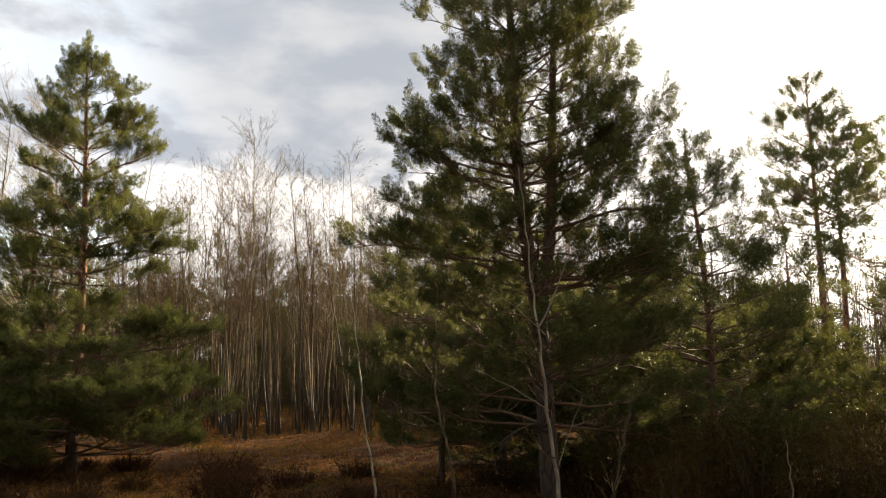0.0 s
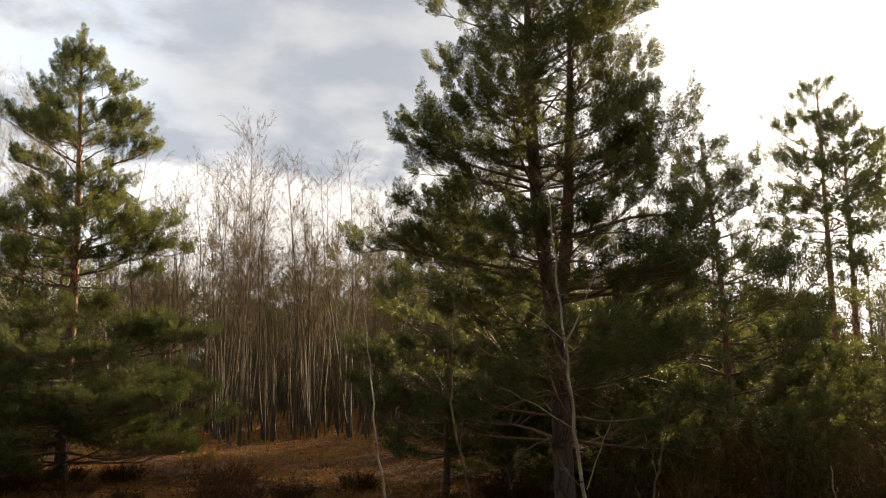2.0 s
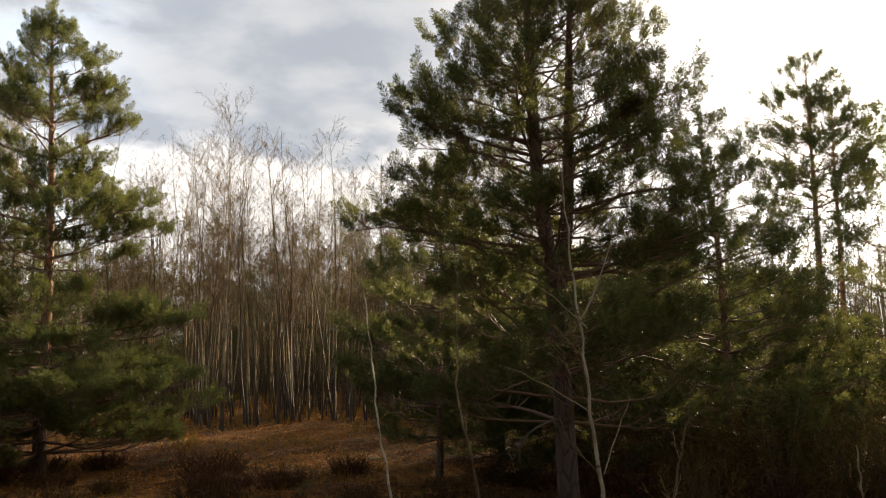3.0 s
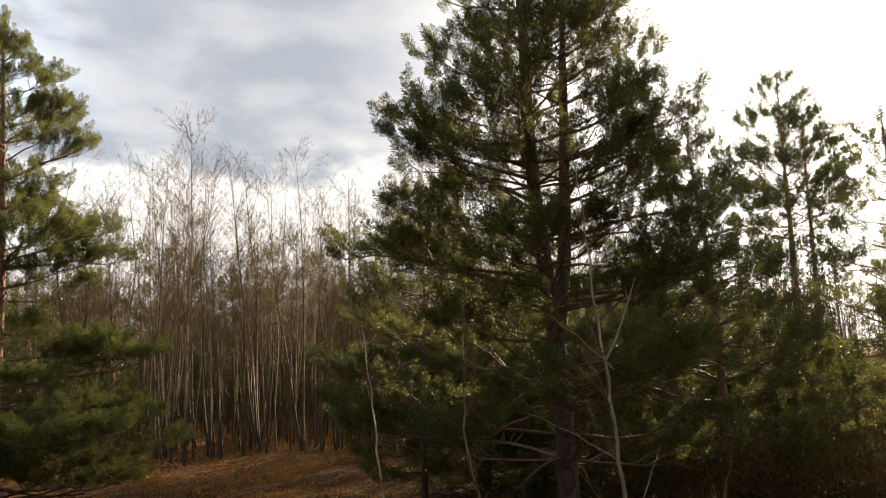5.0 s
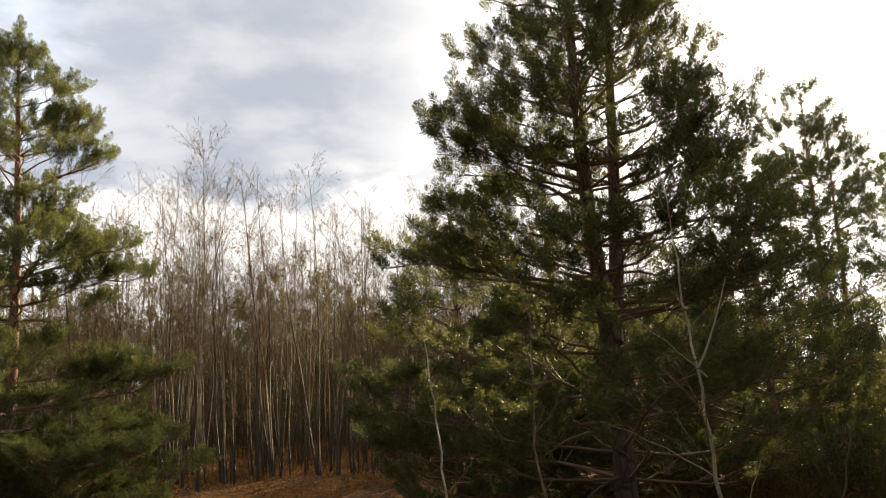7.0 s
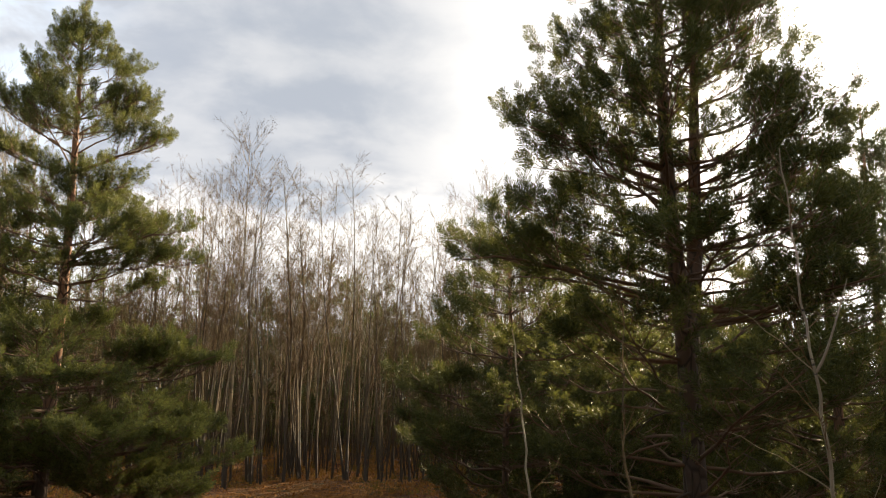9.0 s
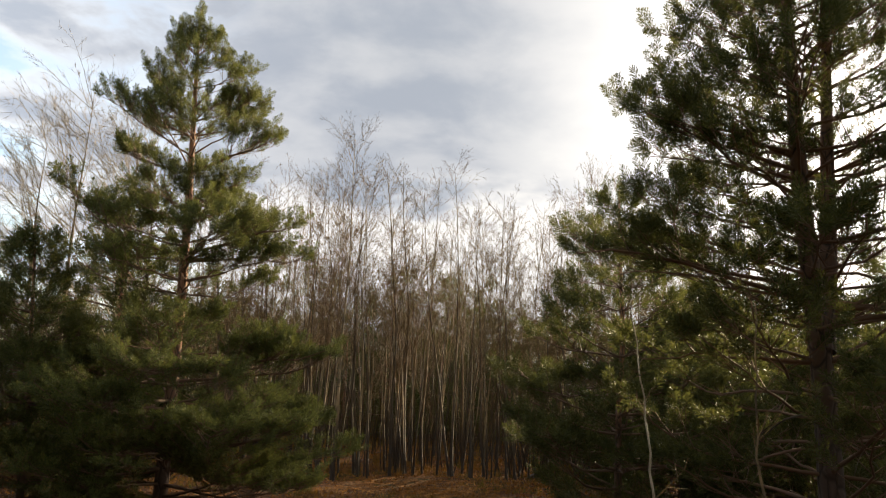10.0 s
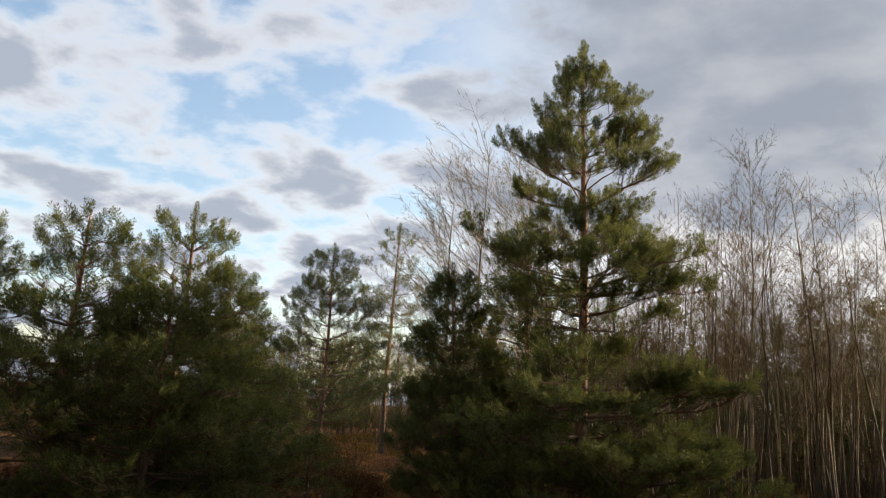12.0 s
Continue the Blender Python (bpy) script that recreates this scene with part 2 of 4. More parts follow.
def tuft_template(rng, needles, width=0.0125, length=0.20, size=0.064):
    """A shoot along +z, a blunt bottle brush: one slim triangle for each pair of needles, which parts from its sheath."""
    q = np.linspace(0.0, 1.0, needles)
    az = np.arange(needles) * 2.39996 + rng.uniform(0, 6.28)
    el = np.radians(rng.uniform(38, 66, needles)) * np.interp(q, (0, 0.75, 1), (1.1, 0.85, 0.45))
    L = size * rng.uniform(0.75, 1.2, needles) * np.interp(q, (0, 0.2, 0.8, 1), (0.7, 1.0, 1.0, 0.75))
    d = np.stack([np.sin(el) * np.cos(az), np.sin(el) * np.sin(az), np.cos(el)], -1)
    side = unit(np.cross(d, rng.normal(size=(needles, 3)))) * width * 0.5
    root = np.stack([0 * q, 0 * q, q * length], -1)
    tip = root + d * L[:, None]
    return np.stack([root, tip - side, tip + side], 1)


def tufts(rng, pos, axis, size, needles=34):
    """Needle tufts at many shoots: one triangle a needle."""
    N = len(pos)
    Vall, n_var = [], 5
    pick = rng.integers(0, n_var, N)
    for v in range(n_var):
        tri = tuft_template(rng, needles, 0.0098 if needles > 60 else 0.0125 if needles > 32 else 0.0185, 0.20, 0.070 if needles > 32 else 0.078)
        sel = np.where(pick == v)[0]
        if not len(sel):
            continue
        z = unit(axis[sel])
        x = unit(np.cross(z, rng.normal(size=z.shape)))
        y = np.cross(z, x)
        M = np.stack([x, y, z], -1) * size[sel][:, None, None]
        W = np.einsum("nij,kcj->nkci", M, tri) + pos[sel][:, None, None]
        Vall.append(W.reshape(-1, 3))
    V = np.concatenate(Vall)
    return V, np.arange(len(V)).reshape(-1, 3)


def thing(name, m, label, category, group="", kind=""):
    ob = new(name)
    ob.empty_display_size = 0.2
    ob.matrix_world = m
    return tagged(ob, label, category, group, kind)


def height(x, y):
    """The lie of the land: an unseen bank added under the walk to set eye height, a hollow beyond it, and gentle rises.
    """
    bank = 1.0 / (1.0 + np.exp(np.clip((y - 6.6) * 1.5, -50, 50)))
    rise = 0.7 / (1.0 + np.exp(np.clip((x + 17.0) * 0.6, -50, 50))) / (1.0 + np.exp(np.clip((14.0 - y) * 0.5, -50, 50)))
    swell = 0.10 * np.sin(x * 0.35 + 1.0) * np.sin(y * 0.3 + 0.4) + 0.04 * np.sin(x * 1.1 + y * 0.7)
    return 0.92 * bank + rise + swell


def on_ground(x, y, turn=0.0, scale=1.0):
    return pose(x, y, float(height(x, y)) - 0.03, 0, 0, turn) @ Matrix.Scale(scale, 4)


# ---------------------------------------------------------------- trees
def wander(rng, n, H, amount, lean=(0, 0)):
    """A nearly upright stem line of n points."""
    s = np.linspace(0, 1, n)
    w = sum(np.sin(s[:, None] * f + rng.uniform(0, 6.28, 2)) * rng.normal(size=2) * a for f, a in ((2.5, 0.7), (6.0, 0.3), (14.0, 0.08))) * amount
    w -= w[0]
    P = np.zeros((n, 3))
    P[:, :2] = w + s[:, None] * np.array(lean)
    P[:, 2] = s * H
    return P


def along(P, z):
    return np.stack([np.interp(z, P[:, 2], P[:, i]) for i in range(3)], -1)


def leaning_stem(pts, n=18, kink=0.0):
    """A smooth stem line through a few heights (x, y, z)."""
    pts = np.array(pts, dtype=float)
    z = np.linspace(pts[0, 2], pts[-1, 2], n)
    P = np.stack([np.interp(z, pts[:, 2], pts[:, 0]), np.interp(z, pts[:, 2], pts[:, 1]), z], -1)
    P[1:-1, :2] = (P[:-2, :2] + P[1:-1, :2] * 2 + P[2:, :2]) / 4
    P[1:-1, 0] += kink * np.sin(np.arange(1, n - 1) * 2.3) + kink * 0.6 * np.sin(np.arange(1, n - 1) * 4.1 + 1.0)
    return P


def pine_parts(parent, seed, H, zs, radii, bare=(), r0=0.13, lean=(0, 0), skew=(0.0, 0.0), gap=0.36, per=5, needle=NEEDLE,
               density=1.0, needles=26, split=False, dead=0, low=0.4, tuft=1.0, stem=None, light=False, boughs=(), spire=0.5, bark=PINE_BARK):
    """Trunk, boughs and needles of a Scots pine. zs, radii: the crown's reach at some heights; bare: heights without boughs;
    skew: how much farther the crown reaches towards that way; boughs: single strong boughs (height, way, reach, rise)."""
    rng = np.random.default_rng(seed)
    n = 26
    if stem is None:
        stem = wander(rng, n, H, 0.10, lean)
    n = len(stem)
    s = np.linspace(0, 1, n)
    R = r0 * (1 - s) ** 0.85 + 0.012
    R[0] *= 1.35
    V, F = tubes(stem[None], R[None], 12)
    smooth(mesh_object("trunk", V, F, bark, parent))
    whorls, z = [], low
    while z < H - spire:
        if not any(a < z < b for a, b in bare):
            whorls.append(z)
        z += gap * rng.uniform(0.75, 1.2) * (0.85 + 0.3 * z / H)
    lines, rads = [], []
    for z in whorls:
        k = max(3, int(round(per + rng.normal() * 0.8)))
        a0 = rng.uniform(0, 6.28)
        top = z / H
        for i in range(k):
            az = a0 + i * 2 * math.pi / k + rng.normal() * 0.22
            rise = math.tan(radians(np.interp(top, (0, 0.35, 0.7, 0.9, 1.0), (-4, 8, 20, 34, 48)) + rng.normal() * 7))
            lift = 0.65 * rise + 0.16
            var = rng.uniform(0.72, 1.10) * (1 + skew[0] * math.cos(az) + skew[1] * math.sin(az))
            reach = 0.5
            for _ in range(6):
                reach = 0.5 * reach + 0.5 * float(np.interp(z + lift * reach + 0.12, zs, radii)) * var
            reach = max(0.16, min(reach, (H - 0.25 - z) / max(lift, 0.2) if z < H - 0.4 else 0.16))
            reach = max(0.16, min(reach, 1.08 * float(np.interp(z + lift * reach, zs, radii)) + 0.05))
            q = np.linspace(0, 1, 8)
            out = reach * q
            zz = out * rise * (1 - 0.35 * q) + 0.16 * reach * q ** 3
            side = rng.normal() * 0.10 * reach * q ** 2
            bend = np.cumsum(rng.normal(size=(8, 3)) * 0.042 * reach, axis=0) * q[:, None]
            base = along(stem, z)
            P = base + np.stack([out * math.cos(az) - side * math.sin(az), out * math.sin(az) + side * math.cos(az), zz], -1) + bend
            lines.append(P)
            rads.append((0.009 + 0.008 * reach) * (1 - 0.8 * q))
    for z, way, reach, rise in boughs:
        az, q = radians(way), np.linspace(0, 1, 8)
        sag = np.cumsum(rng.normal(size=(8, 3)) * 0.03 * reach, axis=0) * q[:, None]
        lines.append(along(stem, z) + np.stack([reach * q * math.cos(az), reach * q * math.sin(az),
                                                reach * math.tan(radians(rise)) * (0.75 * q + 0.25 * q ** 2.5)], -1) + sag)
        rads.append((0.012 + 0.010 * reach) * (1 - 0.8 * q))
    L = np.array(lines)
    rads = np.array(rads)
    B = len(L)
    length = np.linalg.norm(L[:, -1] - L[:, 0], axis=1)
    # side twigs and shoots of each bough
    tw_P, tw_R, tw_b, sh_p, sh_a, sh_b, sh_s = [], [], [], [], [], [], []
    sk_P, sk_R, sk_b = [], [], []
    for b in range(B):
        P, ell = L[b], length[b]
        d_main = unit(P[-1] - P[0])
        flat = unit(np.array([-d_main[1], d_main[0], 0.0]))
        n2 = max(3, int((ell * 5.5 + 2.5) * density))
        ss = np.sort(rng.uniform(0.38 if ell > 1.2 else 0.2, 1.0, n2))
        for j, t in enumerate(ss):
            o = np.array([np.interp(t * 7, np.arange(8), P[:, i]) for i in range(3)])
            sgn = 1 if j % 2 else -1
            l2 = min(0.95, (0.40 * ell * (1.05 - t) + 0.16)) * rng.uniform(0.7, 1.25)
            ang = radians(rng.uniform(30, 65))
            d = d_main * math.cos(ang) + flat * sgn * math.sin(ang) + np.array([0, 0, rng.uniform(-0.15, 0.40)])
            d = unit(d)
            q = np.linspace(0, 1, 4 if split else 3)
            T = o + d * (q * l2)[:, None] + np.array([0, 0, 1.0]) * (0.20 * l2 * q ** 2)[:, None]
            tw_P.append(T), tw_R.append((0.006 + 0.006 * l2) * (1 - 0.7 * q)), tw_b.append(b)
            n3 = max(2, int(l2 / 0.10 * density))
            erect = np.interp(o[2] / H, (0.2, 0.6, 0.9), (0.75, 1.6, 2.6))
            for h in range(n3):
                t3 = rng.uniform(0.3, 1.0) ** 0.7
                o3 = np.array([np.interp(t3 * (len(q) - 1), np.arange(len(q)), T[:, i]) for i in range(3)])
                a3 = radians(rng.uniform(15, 60)) * (1 if h % 2 else -1)
                fl = unit(np.array([-d[1], d[0], 0.0]))
                d3 = unit(d * math.cos(a3) + fl * math.sin(a3) + np.array([0, 0, rng.uniform(0.1, 1.0) * erect]))
                l3 = rng.uniform(0.05, 0.2)
                l3 = l3 if split else l3 * 0.4
                sh_p.append(o3 + d3 * l3), sh_a.append(d3 + np.array([0, 0, 0.25 * erect])), sh_b.append(b)
                sh_s.append(rng.uniform(0.8, 1.25))
                sk_P.append(np.stack([o3, o3 + d3 * (l3 + 0.1)])), sk_R.append((0.0045, 0.003)), sk_b.append(b)
            sh_p.append(T[-1]), sh_a.append(unit(T[-1] - T[-2]) + np.array([0, 0, 0.35 * erect])), sh_b.append(b), sh_s.append(1.15)
        for h in range(3):
            sh_p.append(P[-1]), sh_a.append(d_main + rng.normal(size=3) * 0.35 + np.array([0, 0, 0.4])), sh_b.append(b), sh_s.append(1.2)
    # upright candles of the leader
    for h in range(11):
        o = along(stem, H - 0.16 - 0.075 * max(0, h - 1))
        d = np.array([rng.normal() * 0.26 * (h > 1), rng.normal() * 0.26 * (h > 1), 1.0])
        sh_p.append(o + unit(d) * 0.05), sh_a.append(d), sh_b.append(B - 1), sh_s.append(1.1)
    tw_P, tw_R, tw_b = np.array(tw_P), np.array(tw_R), np.array(tw_b)
    sk_P, sk_R, sk_b = np.array(sk_P), np.array(sk_R), np.array(sk_b)
    sh_p, sh_a, sh_b, sh_s = np.array(sh_p), np.array(sh_a), np.array(sh_b), np.array(sh_s) * tuft
    groups = [np.array([b]) for b in range(B)] if split else [np.arange(B)]
    for g in groups:
        w = np.isin(tw_b, g)
        k = np.isin(sk_b, g)
        bits = [tubes(L[g], rads[g], 6 if split else 4)]
        if not light:
            bits.append(tubes(tw_P[w], tw_R[w], 3))
        if split:
            bits.append(tubes(sk_P[k], sk_R[k], 3))
        wood = mesh_object("bough" if split else "branchwork", *join(bits), BRANCH, parent)
        if not split:
            tagged(wood, kind="stuff")
        h = np.isin(sh_b, g)
        tagged(mesh_object("needle_spray" if split else "foliage", *tufts(rng, sh_p[h], sh_a[h], sh_s[h], needles), needle, wood), kind="stuff")
    # bare, broken lower boughs
    for i in range(dead):
        z = rng.uniform(0.12, 0.42) * H
        az, ln = rng.uniform(0, 6.28), rng.uniform(0.5, 1.5)
        q = np.linspace(0, 1, 7)
        P = along(stem, z) + np.stack([q * ln * math.cos(az), q * ln * math.sin(az), -0.35 * ln * q ** 2 + 0.1 * q], -1)
        P += np.cumsum(rng.normal(size=(7, 3)) * 0.03, axis=0) * q[:, None]
        tw = []
        for j in range(5):
            o, d = P[3 + j % 4], unit(np.array([math.cos(az + rng.normal()), math.sin(az + rng.normal()), -0.5]))
            tw.append(np.stack([o, o + d * 0.2, o + d * 0.42 + np.array([0, 0, -0.08])]))
        mesh_object("dead_branch", *join([tubes(P[None], (0.02 * (1 - 0.8 * q))[None], 6),
                                          tubes(np.array(tw), np.tile([0.006, 0.005, 0.003], (5, 1)), 3)]), DEAD, parent,
                    "bare grey dead branch")


def bare_tree_parts(parent, seed, H, r0, first=0.35, n1=34, reach=0.22, rise=(48, 72), bark=STEM, twig=TWIG, wob=0.18, lean=(0, 0),
                    n2=6, n3=3, stem=None, sweep=(0, 0), thin=1.0):
    """A leafless birch: stem, rising branches, twigs."""
    rng = np.random.default_rng(seed)
    if stem is None:
        stem = wander(rng, 16, H, wob, lean)
    s = np.linspace(0, 1, len(stem))
    R = r0 * (1 - s) ** 1.15 + 0.005
    R[0] *= 1.25
    smooth(mesh_object("trunk", *tubes(stem[None], R[None], 8), bark, parent))
    z = np.sort(rng.uniform(first, 0.985, n1)) * H
    az = rng.uniform(0, 6.28, n1)
    ln = H * reach * (1.08 - 0.75 * (z / H)) * rng.uniform(0.5, 1.2, n1)
    el = np.radians(rng.uniform(*rise, n1))
    o = along(stem, z)

    def grow(o, d, ln, k, curve):
        q = np.linspace(0, 1, k)
        P = o[:, None] + d[:, None] * (ln[:, None] * q)[..., None]
        P[..., 2] += curve * ln[:, None] * q ** 2
        P += np.cumsum(rng.normal(size=P.shape) * 0.02, axis=1) * ln[:, None, None] * q[None, :, None]
        return P
    d1 = np.stack([np.cos(el) * np.cos(az) + sweep[0], np.cos(el) * np.sin(az) + sweep[1], np.sin(el)], -1)
    P1 = grow(o, unit(d1), ln, 5, 0.12)
    q5 = np.linspace(1, 0.3, 5)
    parts = [tubes(P1, thin * (0.004 + 0.0048 * ln[:, None]) * q5, 3)]

    def sub(P, ln, n, k, scale, curve):
        N = len(P)
        t = rng.uniform(0.25, 1.0, (N, n)) * (P.shape[1] - 1)
        i = np.minimum(t.astype(int), P.shape[1] - 2)
        f = (t - i)[..., None]
        r = np.arange(N)[:, None]
        o = P[r, i] * (1 - f) + P[r, i + 1] * f
        d = unit(P[:, -1] - P[:, 0])[:, None] + rng.normal(size=(N, n, 3)) * 0.55 + np.array([0, 0, 0.1])
        l2 = ln[:, None] * scale * rng.uniform(0.5, 1.2, (N, n)) * (1.15 - t / (P.shape[1] - 1) * 0.6)
        return grow(o.reshape(-1, 3), unit(d.reshape(-1, 3)), l2.ravel(), k, curve), l2.ravel()
    P2, l2 = sub(P1, ln, n2, 2, 0.5, 0.05)
    parts.append(tubes(P2, np.tile(thin * 0.0048 * np.linspace(1, 0.4, 2), (len(P2), 1)), 3))
    P3, l3 = sub(P2, l2, n3, 2, 0.6, 0.0)
    ob = mesh_object("crown", *join(parts), twig, parent)
    side = unit(np.cross(P3[:, 1] - P3[:, 0], rng.normal(size=(len(P3), 3)))) * 0.0056 * thin
    V = np.stack([P3[:, 0] - side, P3[:, 0] + side, P3[:, 1]], 1).reshape(-1, 3)
    tagged(mesh_object("twigwork", V, np.arange(len(V)).reshape(-1, 3), twig, ob), kind="stuff")


# ---------------------------------------------------------------- ground
def build_ground():
    fine = np.arange(-60, 60.1, 0.8)
    far = np.array([-2500, -1200, -600, -300, -150, -90])
    xs = np.concatenate([far, fine, -far[::-1]])
    ys = np.concatenate([far, fine, -far[::-1]])
    X, Y = np.meshgrid(xs, ys)
    rng = np.random.default_rng(5)
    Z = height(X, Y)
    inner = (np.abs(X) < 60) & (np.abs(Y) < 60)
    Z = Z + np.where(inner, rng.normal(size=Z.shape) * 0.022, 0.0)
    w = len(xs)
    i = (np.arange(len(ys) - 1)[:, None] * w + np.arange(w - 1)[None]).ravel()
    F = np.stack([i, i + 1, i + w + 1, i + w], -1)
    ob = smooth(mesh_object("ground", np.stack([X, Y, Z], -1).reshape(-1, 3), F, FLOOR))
    tagged(ob, "brown forest floor of leaf litter, moss and dry grass", "ground", kind="structure")


build_ground()

# ---------------------------------------------------------------- the pines
# tall free-standing pine with bare gaps between its tiers
t = thing("scots_pine", on_ground(-8.2, 16.85, 0), "tall young Scots pine with tiered green crown and orange trunk", "tree")
pine_parts(t, 12, 9.75, (0.3, 1.6, 2.5, 3.1, 3.4, 3.75, 4.05, 4.4, 4.8, 5.3, 5.7, 5.95, 6.2, 6.45, 6.75, 7.1, 7.5, 7.8, 8.2, 8.6, 9.0, 9.3, 9.8),
           (2.6, 2.75, 2.65, 2.3, 1.6, 0.55, 1.35, 1.6, 1.75, 1.95, 1.6, 0.85, 0.6, 1.2, 1.6, 1.6, 1.35, 1.05, 0.90, 0.70, 0.30, 0.14, 0.05),
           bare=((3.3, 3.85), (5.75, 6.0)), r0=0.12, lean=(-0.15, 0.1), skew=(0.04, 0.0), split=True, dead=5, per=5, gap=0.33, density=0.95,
           needles=66, needle=NEEDLE_SUNLIT, spire=1.0,
           boughs=((6.35, -14, 2.05, 22), (6.35, 165, 1.65, 12), (5.75, -20, 1.25, 24), (4.75, -10, 2.25, 13), (4.6, 25, 2.2, 10), (4.9, 172, 1.75, 14),
                   (4.4, -60, 1.9, 8), (8.7, -10, 0.30, 46), (8.75, 110, 0.26, 50), (8.7, 185, 0.34, 46), (8.8, 270, 0.26, 50), (2.6, -5, 2.8, 8), (2.4, 35, 2.7, 6), (2.5, 185, 2.7, 8), (1.9, 205, 2.8, 4), (1.3, -25, 2.9, 3)))
for k, (side, drop) in enumerate(((-1.0, 0.30), (-0.8, 0.75), (0.5, 0.5))):
    q = np.linspace(0, 1, 8)
    P = np.stack([-0.06 + 0.95 * side * q, -0.1 * q, 3.92 + 0.16 * np.sin(q * 2.2) - drop * q ** 2.2], -1)
    tw = [np.stack([P[j], P[j] + np.array([0.12 * side, 0.05, -0.16]), P[j] + np.array([0.16 * side, 0.08, -0.36])]) for j in (3, 4, 5, 6)]
    mesh_object("dead_branch", *join([tubes(P[None], np.linspace(0.020, 0.004, 8)[None], 6), tubes(np.array(tw), np.tile([0.006, 0.004, 0.002], (4, 1)), 3)]),
                TWIG_PALE, t, "bare drooping dead branch")
t = thing("scots_pine", on_ground(-9.7, 17.9, 0), "dark middling Scots pine close behind a taller one", "tree")
pine_parts(t, 13, 6.4, (0.3, 2.0, 3.5, 4.8, 5.8, 6.4), (1.5, 1.8, 1.6, 1.2, 0.7, 0.2), r0=0.075, lean=(-0.3, 0), gap=0.42, per=4, needles=24, density=0.7)

# great pine whose trunk forks into two stems
t = thing("scots_pine", on_ground(1.42, 12.5, 0), "large dark Scots pine with forked trunk and broad crown", "tree")
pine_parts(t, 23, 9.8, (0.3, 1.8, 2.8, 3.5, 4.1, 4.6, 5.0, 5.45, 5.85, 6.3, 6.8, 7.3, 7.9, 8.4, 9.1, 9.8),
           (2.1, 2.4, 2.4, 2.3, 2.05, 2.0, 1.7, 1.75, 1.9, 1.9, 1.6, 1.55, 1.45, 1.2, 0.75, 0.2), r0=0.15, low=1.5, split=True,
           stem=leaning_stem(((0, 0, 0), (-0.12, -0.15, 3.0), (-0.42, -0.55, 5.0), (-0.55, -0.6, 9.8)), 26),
           bark=BACKLIT_BARK, dead=6, per=5, gap=0.36, density=0.74, needles=70,
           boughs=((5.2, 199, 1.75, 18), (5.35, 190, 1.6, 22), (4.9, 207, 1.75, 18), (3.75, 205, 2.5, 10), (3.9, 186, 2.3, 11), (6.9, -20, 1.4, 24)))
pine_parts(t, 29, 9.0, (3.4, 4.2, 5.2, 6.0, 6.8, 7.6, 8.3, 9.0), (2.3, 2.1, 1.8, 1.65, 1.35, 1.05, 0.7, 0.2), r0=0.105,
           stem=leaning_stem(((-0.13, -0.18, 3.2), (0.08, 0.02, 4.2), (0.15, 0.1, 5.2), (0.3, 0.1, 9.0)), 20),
           skew=(0.12, -0.03), bare=((4.1, 4.8),), per=5, gap=0.40, density=0.66, needles=66, bark=BACKLIT_BARK, low=3.6, split=True,
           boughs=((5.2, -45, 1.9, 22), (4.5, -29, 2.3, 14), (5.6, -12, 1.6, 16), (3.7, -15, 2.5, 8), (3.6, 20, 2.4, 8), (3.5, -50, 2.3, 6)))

# smaller pines round the great one
t = thing("scots_pine", on_ground(-0.4, 16.6, 0), "middling bushy Scots pine beside larger pine", "tree")
pine_parts(t, 31, 6.3, (0.3, 1.5, 2.5, 3.4, 4.5, 5.4, 6.0, 6.3), (1.6, 2.1, 2.1, 1.8, 1.3, 0.8, 0.4, 0.2), r0=0.06, gap=0.36, per=5, needles=36, low=0.8,
          density=0.9)
t = thing("scots_pine", on_ground(4.6, 15.1, 0), "middling dark Scots pine with upright shoots", "tree")
pine_parts(t, 37, 6.7, (0.3, 2.0, 3.5, 5.0, 6.0, 6.7), (2.0, 2.1, 1.8, 1.3, 0.8, 0.2), r0=0.09, gap=0.36, per=5, needles=36, low=0.5, density=0.8)
t = thing("scots_pine", on_ground(10.2, 22.4, 0), "slender Scots pine with bare lower trunk and high crown", "tree")
pine_parts(t, 41, 10.6, (2.0, 4.0, 6.0, 7.0, 8.0, 9.4, 10.6), (0.9, 0.8, 1.3, 1.7, 1.7, 1.2, 0.3), bare=((0, 5.7),), r0=0.12, gap=0.36, per=5,
          needles=18, density=1.0, dead=6)
t = thing("scots_pine", on_ground(10.95, 22.9, 0), "slender Scots pine with bare lower trunk and high crown", "tree")
pine_parts(t, 42, 9.6, (2.0, 4.0, 6.0, 7.0, 8.0, 9.0, 9.6), (0.9, 0.8, 1.2, 1.5, 1.5, 1.0, 0.3), bare=((0, 5.9),), r0=0.10, gap=0.40, per=5,
          needles=18, density=0.95, dead=5)
# all but the first: added mostly out of view to shade the undergrowth
for seed, x, y, H, r in ((43, 9.6, 17.2, 7.6, 2.1), (44, 13.4, 20.5, 8.8, 2.2), (45, 13.2, 16.6, 7.4, 2.2), (48, 18.0, 27.0, 9.6, 2.3),
                         (49, 16.4, 22.4, 9.0, 2.3)):
    t = thing("scots_pine", on_ground(x, y, 0), "dark Scots pine with low spreading boughs", "tree", "dark pines of the wood's edge")
    pine_parts(t, seed, H, (0.3, H * 0.3, H * 0.55, H * 0.75, H * 0.92, H), (r, r * 1.1, r * 0.9, r * 0.7, r * 0.35, 0.25), r0=0.12, gap=0.42, per=5,
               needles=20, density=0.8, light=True)

